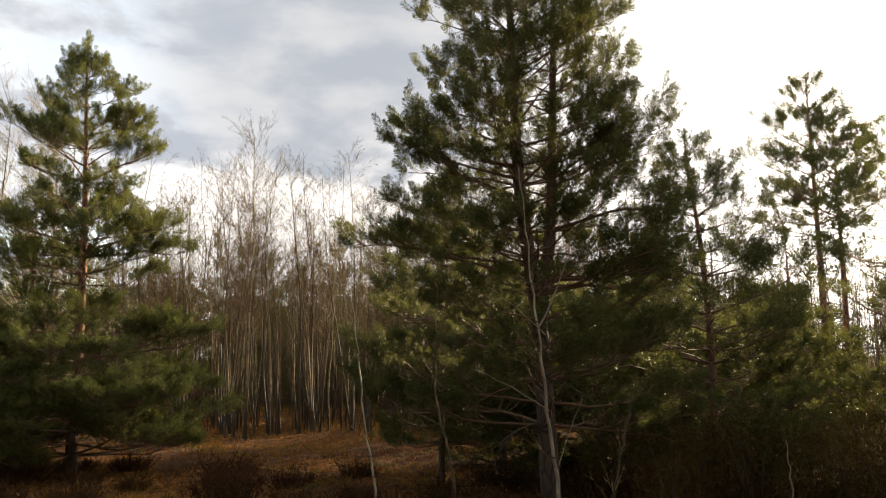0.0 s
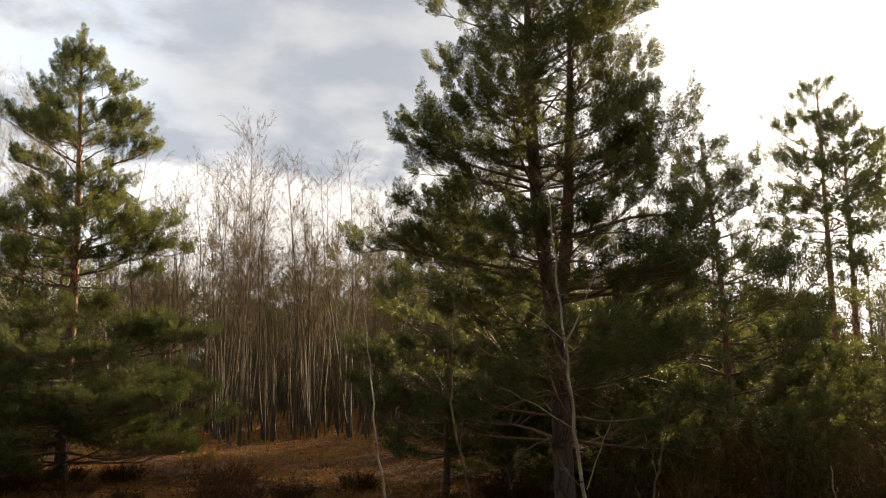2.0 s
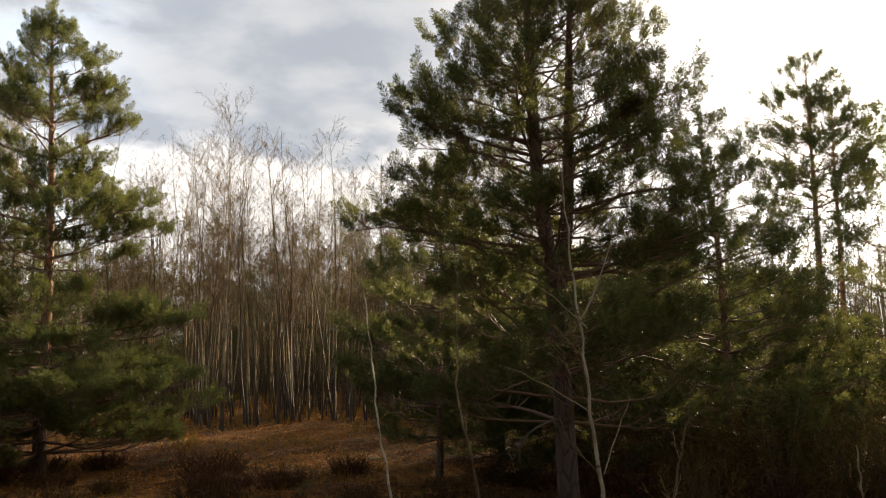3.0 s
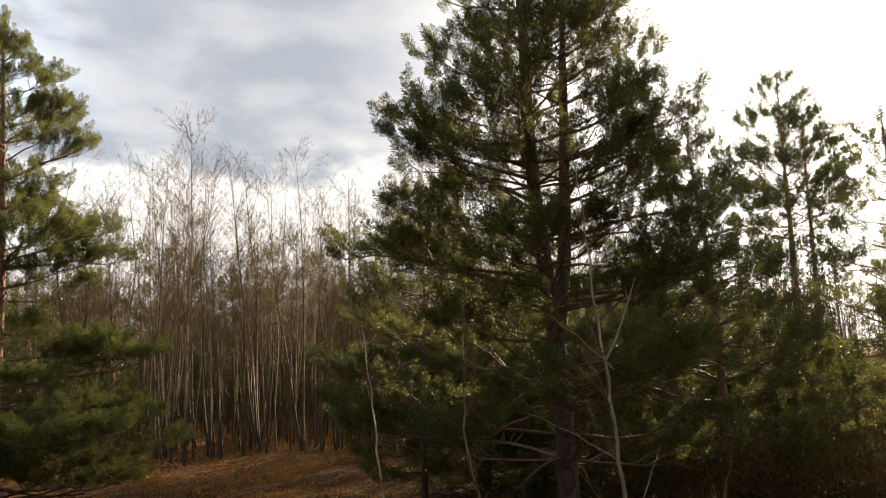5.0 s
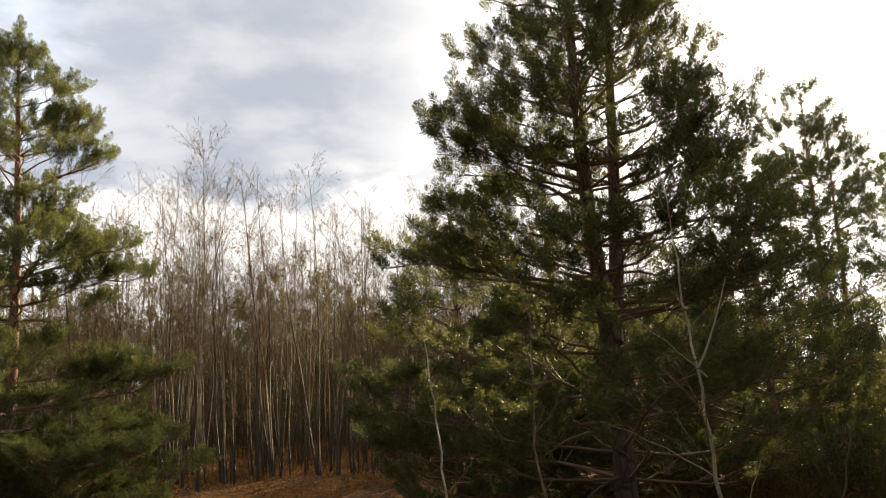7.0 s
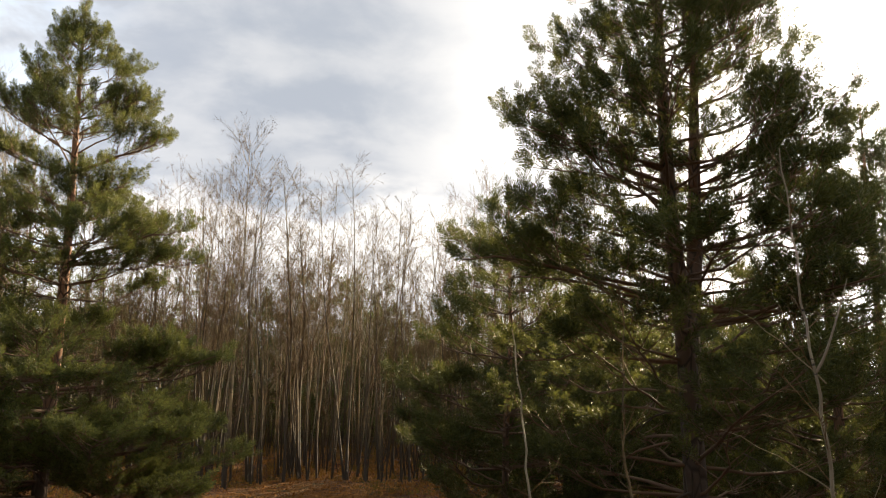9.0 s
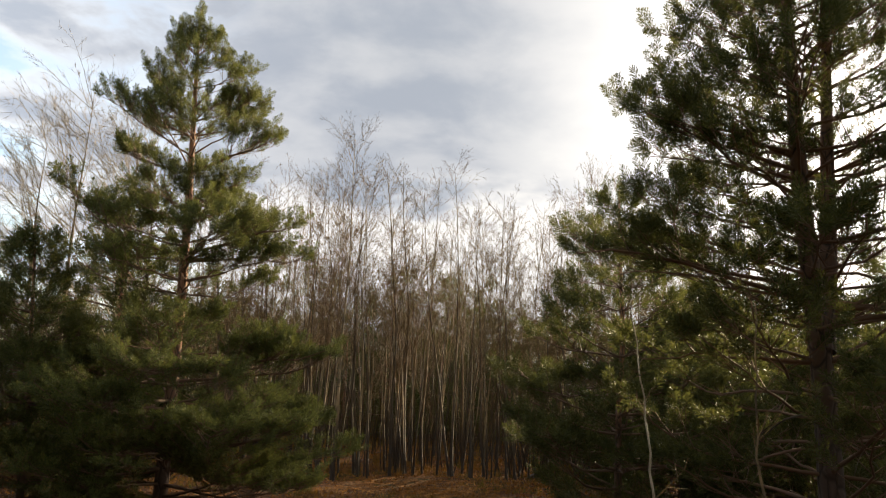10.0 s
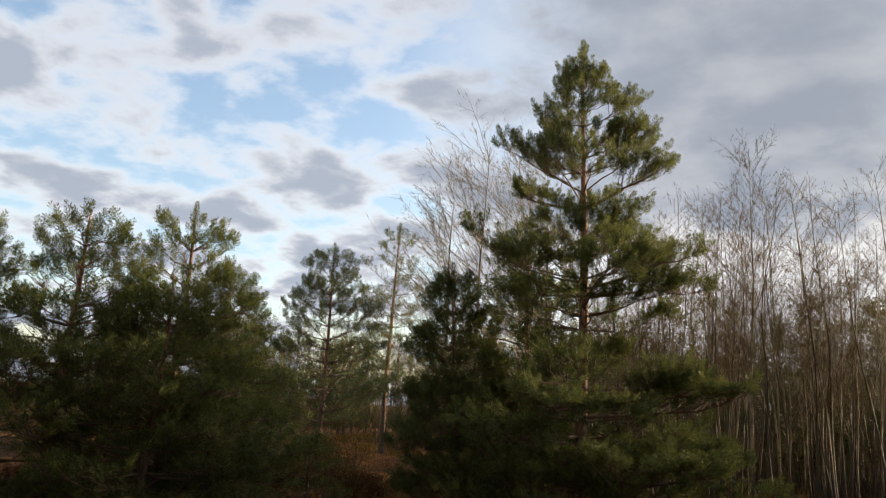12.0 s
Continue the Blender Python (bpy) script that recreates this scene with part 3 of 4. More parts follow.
# low dense pines standing in the shade behind the great one
# mostly hidden, added to fill the dark behind the trunk and block low sun
for seed, x, y, H, r in ((211, 0.9, 17.6, 4.3, 1.7), (213, 2.9, 16.9, 4.1, 1.8), (217, 4.7, 18.4, 4.6, 1.9), (219, 6.6, 17.2, 3.9, 1.6), (223, 1.9, 19.4, 4.6, 1.9)):
    t = thing("scots_pine", on_ground(x, y, 0), "low dense Scots pine in the shade of taller pines", "tree", "low pines in shade")
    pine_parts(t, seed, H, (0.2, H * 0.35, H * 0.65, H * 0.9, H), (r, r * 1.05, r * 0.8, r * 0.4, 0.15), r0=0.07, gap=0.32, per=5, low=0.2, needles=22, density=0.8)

# pines towards the clearing
t = thing("scots_pine", on_ground(-10.4, 16.3, 0), "small dark cone-shaped Scots pine in shade", "tree")
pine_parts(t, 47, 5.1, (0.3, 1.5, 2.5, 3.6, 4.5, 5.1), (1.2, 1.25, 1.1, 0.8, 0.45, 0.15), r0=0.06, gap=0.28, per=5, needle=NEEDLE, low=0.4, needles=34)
t = thing("scots_pine", on_ground(-18.85, 21.9, 0), "open-crowned bluish young Scots pine", "tree")
pine_parts(t, 53, 6.7, (0.5, 2.0, 3.5, 5.0, 6.2, 6.7), (1.4, 2.0, 1.9, 1.4, 0.7, 0.2), r0=0.08, gap=0.38, per=5, needle=NEEDLE_BLUE, low=1.2, needles=20, density=0.85)
t = thing("scots_pine", on_ground(-20.6, 27.5, 0), "slender distant Scots pine with thin crown", "tree")
pine_parts(t, 59, 8.8, (2.0, 4.0, 6.0, 8.0, 8.8), (1.3, 1.4, 1.3, 0.8, 0.3), r0=0.10, gap=0.46, per=4, needle=NEEDLE_BLUE, low=2.4, needles=18, density=0.7)
t = thing("scots_pine", on_ground(-21.7, 20.9, 0), "low young Scots pine at the edge of the clearing", "tree")
pine_parts(t, 61, 4.6, (0.3, 1.5, 3.0, 4.0, 4.6), (1.1, 1.3, 0.9, 0.5, 0.2), r0=0.06, gap=0.34, per=5, needles=20)
for seed, x, y, H, r in ((67, -14.9, 11.0, 5.5, 2.2), (71, -14.4, 12.8, 5.9, 1.9), (73, -14.4, 13.9, 4.9, 1.6), (79, -16.4, 9.6, 5.3, 2.1), (81, -13.6, 11.9, 4.4, 1.8)):
    t = thing("scots_pine", on_ground(x, y, 0), "bushy Scots pine in a dense clump", "tree", "pines of the dense clump")
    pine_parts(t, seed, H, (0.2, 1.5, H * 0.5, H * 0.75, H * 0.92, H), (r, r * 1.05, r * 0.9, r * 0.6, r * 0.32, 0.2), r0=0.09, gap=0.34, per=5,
               low=0.25, needles=33, density=0.85, needle=NEEDLE_SUNLIT)

# young pines of the undergrowth
YOUNG = []
for i, (x, y, H, r) in enumerate(((7.8, 16.2, 1.6, 0.7), (8.0, 19.5, 2.6, 1.1), (-21.5, 18.6, 2.2, 0.9))):
    t = thing("young_pine", on_ground(x, y, 0), "low bushy young pine in the undergrowth", "tree", "young pines")
    pine_parts(t, 180 + i, H, (0.2, H * 0.4, H * 0.7, H), (r, r, r * 0.6, 0.15), r0=0.045, gap=0.28, per=5, needles=14, density=0.55, low=0.2, light=True)
    YOUNG.append(t)
for i, (x, y, sc) in enumerate(((10.6, 18.6, 1.0), (12.2, 18.6, 1.1), (-23.5, 22.5, 1.2), (-20.0, 17.5, 0.8), (-17.2, 18.4, 0.9), (-22.4, 24.0, 1.3), (-24.5, 19.5, 1.3), (-12.9, 15.0, 0.75))):
    copy_thing(YOUNG[i % 3], on_ground(x, y, i * 77.0, sc))

# bare brown bushes at the wood's edge
def bush_parts(parent, seed, H):
    """A leafless shrub of many stems from one root."""
    rng = np.random.default_rng(seed)
    for i in range(9):
        a, w = rng.uniform(0, 6.28), rng.uniform(0.15, 0.5) * H
        h = H * rng.uniform(0.6, 1.0)
        stem = leaning_stem(((0.06 * math.cos(a), 0.06 * math.sin(a), 0), (0.5 * w * math.cos(a), 0.5 * w * math.sin(a), 0.6 * h),
                             (w * math.cos(a), w * math.sin(a), h)), 8)
        ss = np.linspace(0, 1, 8)
        V, F = tubes(stem[None], (0.012 * (1.1 - ss))[None], 4)
        smooth(mesh_object("stem", V, F, STEM, parent))
    N = 700
    a, r = rng.uniform(0, 6.28, N), np.sqrt(rng.uniform(0.02, 1, N)) * 0.42 * H
    z = rng.uniform(0.15, 0.95, N) * H * (1.1 - 0.5 * r / (0.42 * H))
    o = np.stack([r * np.cos(a), r * np.sin(a), z], -1)
    e = o + rng.normal(size=o.shape) * 0.16 + np.array([0, 0, 0.14])
    side = unit(np.cross(e - o, rng.normal(size=o.shape))) * 0.005
    V = np.stack([o - side, o + side, e], 1).reshape(-1, 3)
    tagged(mesh_object("twigwork", V, np.arange(len(V)).reshape(-1, 3), BRUSH, parent), kind="stuff")
    N = 420
    a, r = rng.uniform(0, 6.28, N), np.sqrt(rng.uniform(0.05, 1, N)) * 0.45 * H
    o = np.stack([r * np.cos(a), r * np.sin(a), rng.uniform(0.12, 1.0, N) * H * (1.1 - 0.5 * r / (0.45 * H))], -1)
    d = unit(rng.normal(size=o.shape)) * 0.048
    side = unit(np.cross(d, rng.normal(size=o.shape))) * 0.016
    V = np.stack([o, o + 0.5 * d - side, o + d, o + 0.5 * d + side], 1).reshape(-1, 3)
    tagged(mesh_object("withered_leaves", V, np.arange(len(V)).reshape(-1, 4), WITHERED, parent), kind="stuff")


SHRUBS = []
for i, (x, y, H) in enumerate(((6.2, 13.8, 1.7), (7.9, 17.4, 2.1), (-13.0, 18.5, 1.5))):
    t = thing("bare_bush", on_ground(x, y, 0), "brown bare bush with withered leaves", "bush", "bare bushes")
    bush_parts(t, 190 + i, H)
    SHRUBS.append(t)
rng = np.random.default_rng(87)
for i in range(26):
    x, y = rng.uniform(3.6, 13.0), rng.uniform(12.5, 23.0)
    if i > 15:
        x, y = rng.uniform(-20, -12), rng.uniform(14.5, 24)
    copy_thing(SHRUBS[i % 3], on_ground(x, y, rng.uniform(0, 360), float(rng.uniform(0.6, 1.15))))

for i in range(18):
    copy_thing(SHRUBS[i % 3], on_ground(rng.uniform(2.6, 9.0), rng.uniform(11.3, 15.5), rng.uniform(0, 360), float(rng.uniform(0.7, 1.25))))

# ---------------------------------------------------------------- slender birches in front of the pines
t = thing("birch", on_ground(1.245, 8.8, 0), "slender pale birch with forked stem and bare twigs", "tree")
bare_tree_parts(t, 101, 4.4, 0.019, first=0.25, n1=16, reach=0.16, rise=(35, 65), bark=BIRCH, twig=TWIG, n2=4, n3=2,
                stem=leaning_stem(((0, 0, 0), (-0.04, 0, 0.5), (-0.13, 0.02, 0.8), (-0.15, 0.02, 1.25), (-0.22, 0, 1.6), (-0.23, 0, 1.9), (-0.26, 0, 2.2), (-0.30, 0, 2.7), (-0.36, 0.02, 3.1), (-0.38, 0, 3.5), (-0.46, 0, 4.4)), 26, 0.008))
fork = np.linspace(0, 1, 8)
P = np.stack([-0.30 + 0.34 * fork ** 0.8, 0.05 * fork, 2.62 + 0.75 * fork], -1)
mesh_object("forked_stem", *tubes(P[None], (0.012 * (1 - 0.75 * fork))[None], 7), BIRCH, t)
for a, b in (((-0.22, 0, 2.55), (-0.85, 0.05, 3.1)), ((-0.2, 0, 1.75), (-1.0, 0.1, 2.2)), ((-0.12, 0, 1.2), (0.16, 0, 1.9))):
    q = np.linspace(0, 1, 7)[:, None]
    P = np.array(a) * (1 - q) + np.array(b) * q + np.array([0, 0, 0.03]) * np.sin(q * 3.1) + np.array([0.008, 0, 0.006]) * np.sin(q * 17.0)
    mesh_object("limb", *tubes(P[None], np.linspace(0.0065, 0.002, 7)[None], 6), TWIG_PALE, t)
SAPLINGS = ((103, -0.83, 9.85, 3.1, 0.014, ((0, 0, 0), (-0.08, 0, 0.6), (-0.10, 0, 1.0), (-0.24, 0, 1.7), (-0.27, 0, 2.2), (-0.38, 0, 3.1)), BIRCH),
            (107, 0.12, 9.95, 3.3, 0.015, ((0, 0, 0), (-0.10, 0, 0.7), (-0.16, 0, 1.2), (-0.33, 0, 1.9), (-0.30, 0, 3.3)), STEM),
            (109, 3.5, 8.6, 1.5, 0.016, ((0, 0, 0), (-0.06, 0, 0.8), (-0.1, 0, 1.5)), BIRCH),
            (113, 1.35, 8.3, 2.1, 0.010, ((0, 0, 0), (0.20, 0, 0.7), (0.30, 0, 1.2), (0.52, 0, 2.1)), STEM))
for seed, x, y, H, r, pts, bark in SAPLINGS:
    t = thing("birch", on_ground(x, y, 0), "thin bare birch sapling in front of dark pines", "tree", "birch saplings")
    bare_tree_parts(t, seed, H, r, first=0.35, n1=9, reach=0.15, rise=(35, 65), bark=bark, twig=TWIG, n2=3, n3=2, stem=leaning_stem(pts, 22, 0.007))

# leaning bare trees behind the tall pine
for seed, x, y, H, sw in ((127, -15.9, 26.2, 11.4, (-0.75, 0.0)), (131, -14.6, 27.2, 11.2, (-0.5, 0.0)), (137, -16.6, 25.4, 9.4, (-0.95, 0.0)), (138, -13.6, 26.6, 10.6, (-0.45, 0.0))):
    t = thing("birch", on_ground(x, y, 0), "tall bare birch with branches swept to one side", "tree")
    bare_tree_parts(t, seed, H, 0.085, first=0.25, n1=56, reach=0.47, rise=(40, 66), bark=STEM, twig=TWIG_PALE, n2=8, n3=6, sweep=sw, thin=0.95)

# tall birch standing out of the thicket
t = thing("birch", on_ground(-7.0, 25.4, 0), "tall bare birch rising above the thicket", "tree")
bare_tree_parts(t, 139, 10.1, 0.055, thin=0.6, first=0.34, n1=64, reach=0.33, rise=(36, 60), bark=STEM, twig=TWIG, n2=8, n3=5)

# ---------------------------------------------------------------- the birch thicket
STOCK = []
KINDS = ((9.8, 0.040, 0.36), (9.2, 0.034, 0.40), (8.6, 0.029, 0.42), (7.8, 0.024, 0.40), (9.4, 0.037, 0.42), (6.6, 0.020, 0.30),
         (9.4, 0.040, 0.34), (8.2, 0.026, 0.38))
for i, (H, r, first) in enumerate(KINDS):
    t = thing("birch", on_ground(-10.0 + i * 1.9, 28.3 + (i * 37 % 5) * 0.5, 0), "thin bare birch of the dense thicket", "tree", "birches of the thicket")
    bare_tree_parts(t, 150 + i, H, r, first=first, n1=24, reach=0.27, rise=(34, 60), bark=STEM, twig=TWIG, n2=7, n3=5, wob=0.3, thin=0.62)
    STOCK.append(t)
rng = np.random.default_rng(77)
count = 0
while count < 255:
    x, y = rng.uniform(-15, 9), 26.6 + rng.gamma(1.4, 2.7)
    if count < 120:                                                 # the thicket's even front edge
        x, y = -12.5 + 0.145 * count + rng.normal() * 0.2, 26.6 + rng.exponential(0.9)
    if y > 40 or (x < -13 and y < 30) or (abs(x + 6.2 + (y - 27) * 0.12) < 0.22 and y < 30 and count >= 120):
        continue
    k = int(rng.integers(2, 5)) if rng.uniform() < 0.35 else 1       # several stems from one stool
    for j in range(k):
        xx, yy = x + rng.normal() * 0.25 * (k > 1), y + rng.normal() * 0.25 * (k > 1)
        m = on_ground(xx, yy) @ pose(0, 0, 0, rng.normal() * 2.5, rng.normal() * 2.5, rng.uniform(0, 360))
        sc = rng.uniform(0.75, 1.05) * (1.0 - 0.010 * max(0, xx + 4))
        copy_thing(STOCK[int(rng.integers(0, len(STOCK)))], m @ Matrix.Scale(float(sc), 4))
        count += 1


# ---------------------------------------------------------------- woods beyond
def far_stems():
    """Stems and twigs farther off than one can count."""
    rng = np.random.default_rng(91)
    chunks = []
    N = 2400
    x, y = rng.uniform(-75, 60, N), 30 + rng.gamma(2.0, 13.0, N)
    keep = ~((x < -13) & (y < 40)) & ~((x > -15) & (x < 9) & (y < 37)) & (y < 110) & ~((x > 7) & (y < 27 + (x - 7) * 0.2))
    x, y = x[keep], y[keep]
    N = len(x)
    H = rng.uniform(6.0, 9.5, N)
    q = np.linspace(0, 1, 6)
    P = np.zeros((N, 6, 3))
    P[..., 0] = x[:, None] + rng.normal(size=(N, 1)) * 0.5 * q
    P[..., 1] = y[:, None]
    P[..., 2] = height(x, y)[:, None] - 0.1 + H[:, None] * q
    P[..., :2] += np.cumsum(rng.normal(size=(N, 6, 2)) * 0.05, axis=1)
    chunks.append(tubes(P, rng.uniform(0.02, 0.05, (N, 1)) * (1.05 - q), 4))
    k = 12
    t = rng.uniform(0.3, 0.97, (N, k))
    o = P[:, :1] + (P[:, -1:] - P[:, :1]) * t[..., None]
    d = rng.normal(size=(N, k, 3)) * 0.35
    d[..., 2] = np.abs(d[..., 2]) + 0.8
    ln = rng.uniform(0.5, 1.6, (N, k, 1))
    ob = mesh_object("bare_wood", *join(chunks), STEM)
    tagged(ob, "far bare birch wood of countless thin stems", "wood", kind="stuff")
    a, b = o.reshape(-1, 3), (o + d * ln).reshape(-1, 3)
    side = unit(np.cross(b - a, rng.normal(size=a.shape))) * 0.011
    V = np.stack([a - side, a + side, b], 1).reshape(-1, 3)
    ob = mesh_object("far_twigs", V, np.arange(len(V)).reshape(-1, 3), TWIG)
    tagged(ob, "far brown twigs of the bare wood", "twigs", kind="stuff")


def far_brush():
    """The brushwood that closes the view between the stems."""
    rng = np.random.default_rng(95)
    N = 42000
    x, y = rng.uniform(-110, 95, N), rng.uniform(37, 105, N)
    keep = ~((x < -14) & (y < 46))
    x, y = x[keep], y[keep]
    N = len(x)
    h = rng.uniform(0.8, 4.2, N) * (0.75 + 0.25 * np.sin(x * 0.4) * np.sin(y * 0.3 + 1.0))
    root = np.stack([x, y, height(x, y) - 0.1], -1)
    tip = root + np.stack([rng.normal(size=N) * 0.12 * h, rng.normal(size=N) * 0.12 * h, h], -1)
    a = rng.uniform(0, 3.14, N)
    side = np.stack([np.cos(a), np.sin(a), 0 * a], -1) * rng.uniform(0.012, 0.035, N)[:, None]
    V = np.stack([root - side, root + side, tip], 1).reshape(-1, 3)
    ob = mesh_object("brushwood", V, np.arange(len(V)).reshape(-1, 3), BRUSH)
    tagged(ob, "far brown-green brushwood between bare stems", "brush", kind="stuff")


far_stems()
far_brush()


def young_stems():
    """Thin young stems that fill the thicket between the birches."""
    rng = np.random.default_rng(93)
    N = 1000
    x, y = rng.uniform(-24, 16, N), 27.4 + rng.gamma(1.7, 3.6, N)
    keep = ~((x < -11) & (y < 30)) & ~((np.abs(x + 6.2 + (y - 27) * 0.12) < 0.4) & (y < 32))
    x, y = x[keep], y[keep]
    N = len(x)
    H = rng.uniform(1.6, 4.6, N)
    q = np.linspace(0, 1, 5)
    P = np.zeros((N, 5, 3))
    P[..., 0] = x[:, None] + rng.normal(size=(N, 1)) * 0.35 * q + 0.08 * np.sin(q * 5 + rng.uniform(0, 6, (N, 1)))
    P[..., 1] = y[:, None] + rng.normal(size=(N, 1)) * 0.35 * q
    P[..., 2] = height(x, y)[:, None] - 0.05 + H[:, None] * q
    V, F = tubes(P, rng.uniform(0.010, 0.026, (N, 1)) * (1.1 - q), 3)
    ob = mesh_object("young_stems", V, F, STEM)
    tagged(ob, "thin young brown stems filling the thicket", "saplings", kind="stuff")
    k = 14
    t = rng.uniform(0.25, 1.0, (N, k, 1))
    o = (P[:, :1] * (1 - t) + P[:, -1:] * t).reshape(-1, 3)
    d = rng.normal(size=o.shape) * 0.4
    d[:, 2] = np.abs(d[:, 2]) + 0.5
    e = o + d * rng.uniform(0.2, 0.8, (len(o), 1))
    side = unit(np.cross(e - o, rng.normal(size=o.shape))) * 0.0055
    V = np.stack([o - side, o + side, e], 1).reshape(-1, 3)
    ob = mesh_object("young_twigs", V, np.arange(len(V)).reshape(-1, 3), TWIG)
    tagged(ob, "fine brown twigs of young thicket stems", "twigs", kind="stuff")


young_stems()
FAR = []
for i, (H, r) in enumerate(((8.0, 2.2), (7.0, 2.0), (9.0, 2.4))):
    t = thing("scots_pine", on_ground(-16 + i * 9, 58 + i * 2, 0), "far rounded pine behind the bare thicket", "tree", "far pines")
    pine_parts(t, 170 + i, H, (1.0, H * 0.45, H * 0.7, H * 0.9, H), (r * 0.9, r, r * 0.95, r * 0.6, 0.4), r0=0.13, gap=1.0, per=5, needles=12,
               density=0.30, tuft=2.8, low=0.6, light=True)
    FAR.append(t)
rng = np.random.default_rng(83)
for i in range(62):
    x, y = -70 + i * 3.0 + rng.normal(), 52 + rng.uniform(0, 22)
    if i >= 44:
        x, y = -26 + (i - 44) * 2.2 + rng.normal(), 44 + rng.uniform(0, 8)
    copy_thing(FAR[i % 3], on_ground(x, y) @ pose(0, 0, 0, 0, 0, rng.uniform(0, 360)) @ Matrix.Scale(float(rng.uniform(0.7, 1.15)), 4))


# rounded pines standing among the birches
for i, (x, y, sc) in enumerate(((-8.0, 43.0, 1.0), (-9.8, 46.0, 1.1), (-6.6, 48.0, 1.1), (5.5, 36.0, 0.9), (8.5, 38.0, 0.95), (11.5, 36.0, 0.9), (14.0, 34.0, 0.95))):
    copy_thing(FAR[i % 3], on_ground(x, y) @ pose(0, 0, 0, 0, 0, i * 51.0) @ Matrix.Scale(sc, 4))

# dark row of rounded pines closing the view behind the thicket
rng = np.random.default_rng(89)
for i in range(44):
    x, y = -25 + i * 1.05 + rng.normal() * 0.5, 41.0 + rng.uniform(0, 6.0)
    copy_thing(FAR[i % 3], on_ground(x, y) @ pose(0, 0, 0, 0, 0, rng.uniform(0, 360)) @ Matrix.Scale(float(rng.uniform(0.62, 0.86)), 4))

for i in range(16):
    x, y = -43 + i * 1.2 + rng.normal() * 0.5, 28 + i * 0.9 + rng.normal()
    copy_thing(FAR[i % 3], on_ground(x, y) @ pose(0, 0, 0, 0, 0, rng.uniform(0, 360)) @ Matrix.Scale(float(rng.uniform(0.55, 0.75)), 4))

# unseen pines added behind the walker and to both sides, to block sky light
rng = np.random.default_rng(85)
for i in range(36):
    a = radians(112 + i * 136 / 35 + rng.normal() * 2)
    d = rng.uniform(9, 15) + (i % 3) * 4
    c = copy_thing(FAR[i % 3], on_ground(-1.3 + d * 1.25 * math.sin(a) * (1 if i % 2 else -1), 2.0 + d * math.cos(a)) @ pose(0, 0, 0, 0, 0, rng.uniform(0, 360))
                   @ Matrix.Scale(float(rng.uniform(1.6, 2.2)), 4))
    tagged(c, "tall unseen pine added behind the camera to block sky light", "tree", "pines beside the path")


# ---------------------------------------------------------------- undergrowth
def tuft_field(name, seed, n_tufts, area, blades, size, spread, width, mat, label, category, lift=0.0, patch=0.0):
    """Many-bladed low growth scattered over a stretch of ground (x0, x1, y0, y1)."""
    rng = np.random.default_rng(seed)
    x, y = rng.uniform(area[0], area[1], n_tufts), rng.uniform(area[2], area[3], n_tufts)
    if patch:
        f = np.sin(x * 0.9 + seed) * np.sin(y * 0.8 + seed * 0.3) + 0.5 * np.sin(x * 2.1 + y * 1.3)
        x, y = x[f > patch], y[f > patch]
    N = len(x)
    base = np.stack([x, y, height(x, y) - 0.02 + lift], -1)
    sc = rng.uniform(0.6, 1.3, (N, 1))
    az = rng.uniform(0, 6.28, (N, blades))
    tilt = np.abs(rng.normal(size=(N, blades))) * spread
    ln = size * sc * rng.uniform(0.5, 1.15, (N, blades))
    d = np.stack([np.sin(tilt) * np.cos(az), np.sin(tilt) * np.sin(az), np.cos(tilt)], -1)
    root = base[:, None] + rng.normal(size=(N, blades, 3)) * np.array([0.05, 0.05, 0.0]) * size * 3
    side = unit(np.cross(d, rng.normal(size=d.shape))) * width
    tip = root + d * ln[..., None] * np.array([1.0, 1.0, 0.9])
    V = np.stack([root - side, root + side, tip], 2).reshape(-1, 3)
    ob = mesh_object(name, V, np.arange(len(V)).reshape(-1, 3), mat)
    return tagged(ob, label, category, kind="stuff")


tuft_field("dry_grass", 201, 9000, (-16, 14, 8.0, 32), 10, 0.22, 0.55, 0.006, GRASS, "dry straw-coloured grass on the forest floor", "grass", patch=0.1)
tuft_field("fallen_leaves", 203, 46000, (-22, 14, 9.0, 34), 1, 0.07, 1.3, 0.024, LEAF, "brown fallen leaves on the forest floor", "leaves", lift=0.03)
tuft_field("wood_grass", 205, 6000, (-30, 20, 27.0, 45), 8, 0.32, 0.5, 0.008, GRASS, "pale dry grass under the birches", "grass")
tuft_field("low_plants", 207, 2500, (-14, 8, 9.0, 26), 8, 0.14, 0.8, 0.010, MOSS_GREEN, "low green moss and bilberry plants", "plants", patch=0.5)


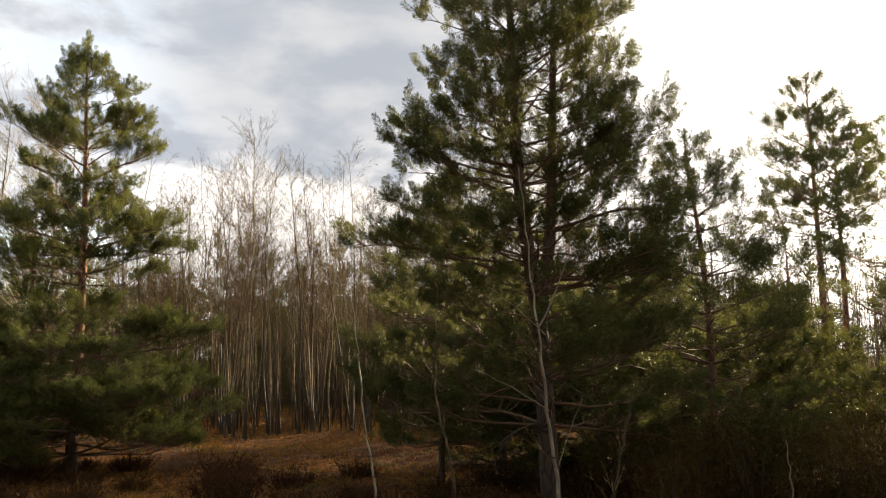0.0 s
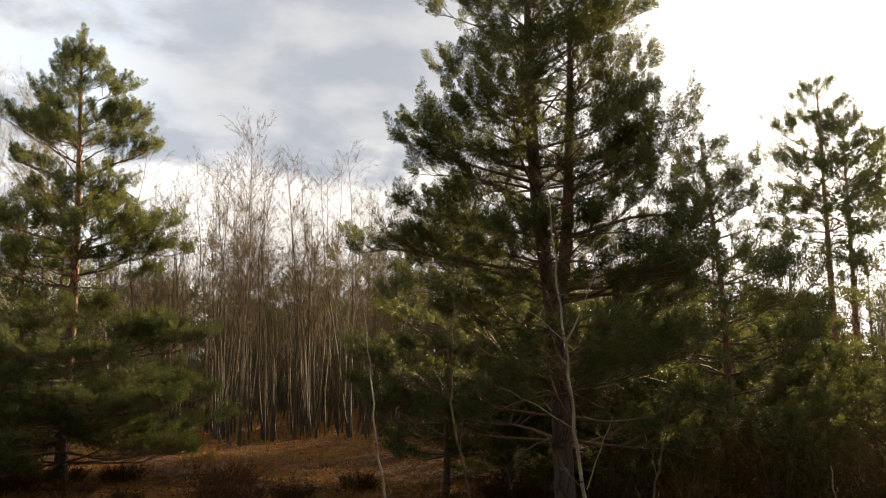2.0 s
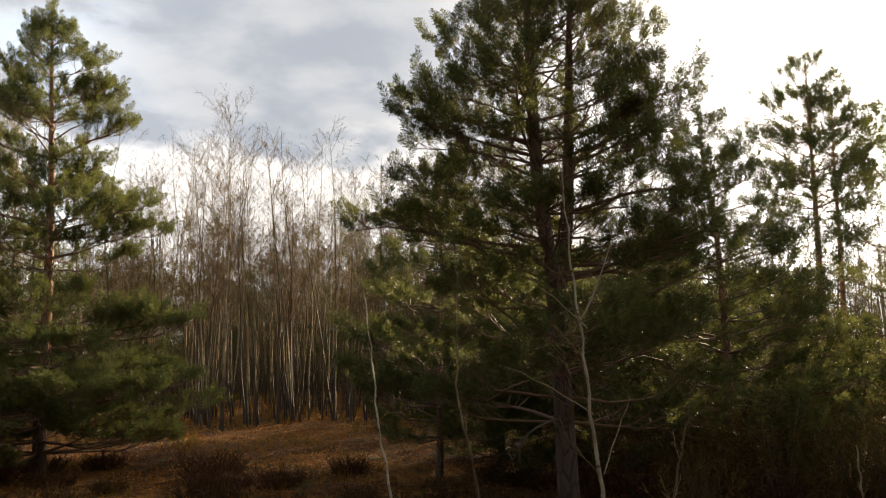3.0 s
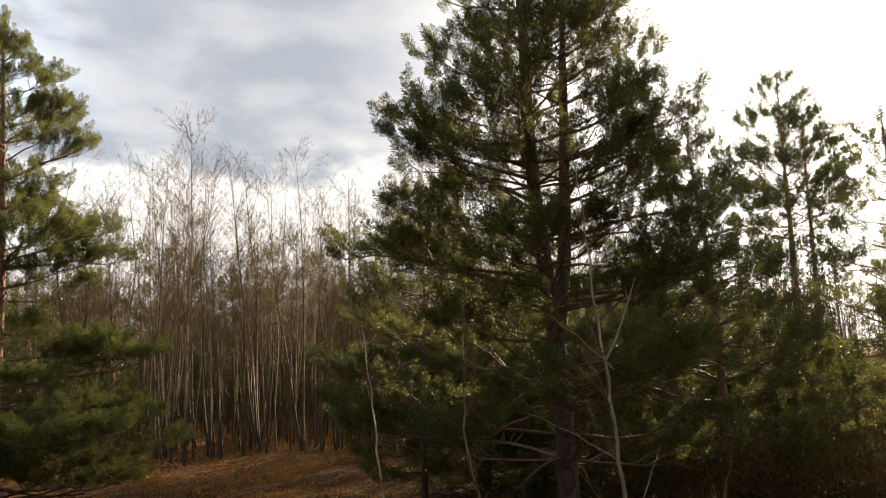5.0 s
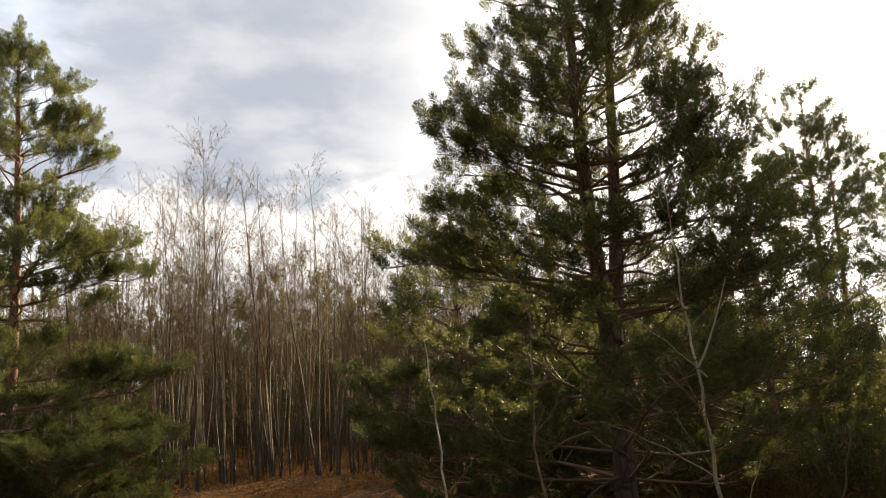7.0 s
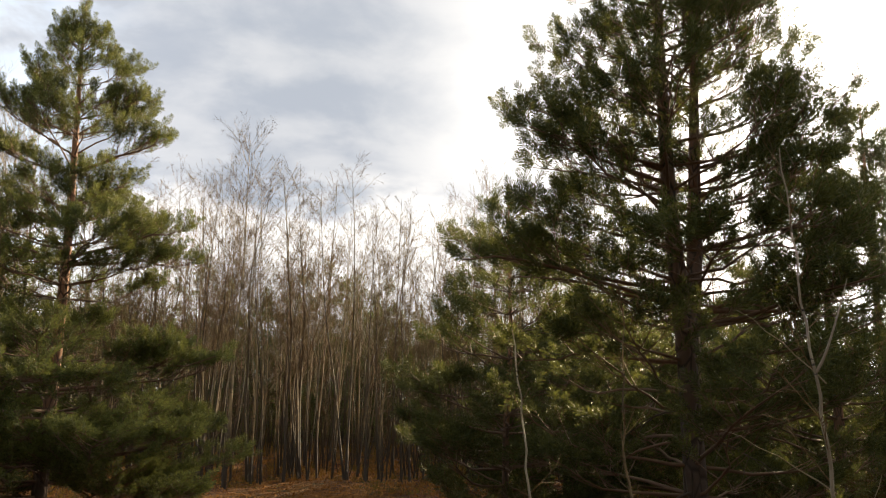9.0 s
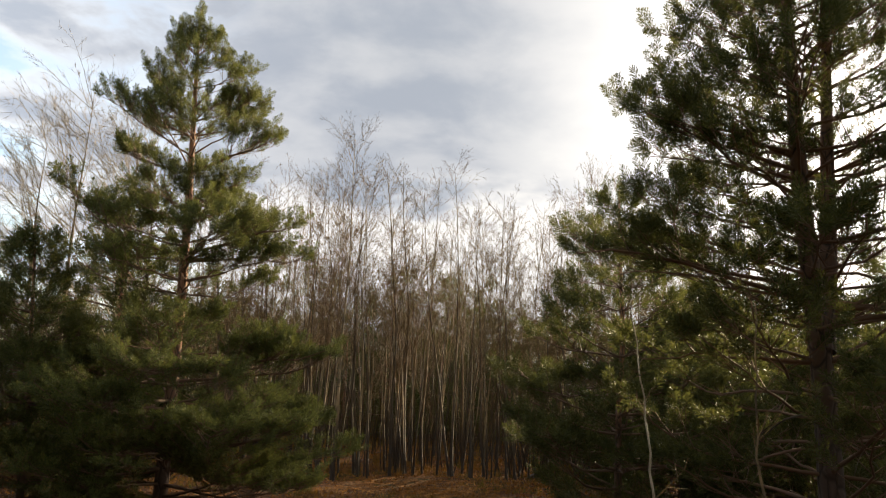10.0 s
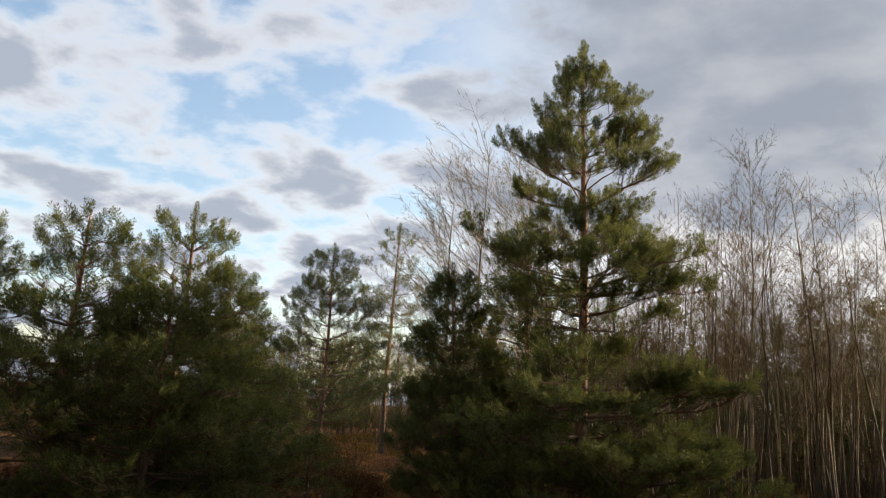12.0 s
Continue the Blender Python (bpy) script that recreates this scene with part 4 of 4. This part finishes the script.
def heather(seed):
    """A cushion of thin twiggy stems."""
    rng = np.random.default_rng(seed)
    N = 150
    az, r = rng.uniform(0, 6.28, N), np.sqrt(rng.uniform(0, 1, N)) * 0.55
    tilt = r * 1.2 + rng.normal(size=N) * 0.18
    root = np.stack([r * np.cos(az) * 0.6, r * np.sin(az) * 0.6, 0 * r], -1)
    d = np.stack([np.sin(tilt) * np.cos(az), np.sin(tilt) * np.sin(az), np.cos(tilt)], -1)
    tip = root + d * rng.uniform(0.22, 0.45, N)[:, None]
    t = rng.uniform(0.3, 1.0, (N, 6, 1))
    o = (root[:, None] * (1 - t) + tip[:, None] * t).reshape(-1, 3)
    e = o + rng.normal(size=o.shape) * 0.06 + np.array([0, 0, 0.05])
    A, B = np.concatenate([root, o]), np.concatenate([tip, e])
    side = unit(np.cross(B - A, rng.normal(size=A.shape))) * 0.007
    V = np.stack([A - side, A + side, B], 1).reshape(-1, 3)
    return V, np.arange(len(V)).reshape(-1, 3)


BUSHES = []
for i in range(3):
    ob = mesh_object("heather_bush", *heather(300 + i), HEATHER)
    ob.matrix_world = on_ground(-4.0 + 2.5 * i, 12.2 + i * 0.4)
    BUSHES.append(tagged(ob, "low brown winter heather bush on the ground", "bush", "heather bushes"))
rng = np.random.default_rng(97)
for i in range(190):
    x, y = rng.uniform(-14, 9), rng.uniform(8.6, 17.5)
    if i > 80:
        x, y = rng.uniform(-22, -8), rng.uniform(12, 21)
    if i > 140:
        x, y = rng.uniform(2, 12), rng.uniform(9, 20)
    copy_thing(BUSHES[i % 3], on_ground(x, y, rng.uniform(0, 360), float(rng.uniform(0.6, 1.35))))

# pale piece of birch wood lying at the edge of the thicket
q = np.linspace(0, 1, 7)
P = np.stack([q * 0.5, 0.1 * q, 0.06 + 0.18 * q + 0.01 * np.sin(q * 9)], -1)
log = mesh_object("birch_log", *tubes(P[None], (0.055 - 0.01 * q)[None], 9), BIRCH)
log.matrix_world = on_ground(-1.4, 27.5, 20)
tagged(log, "pale broken piece of birch wood on the ground", "log")
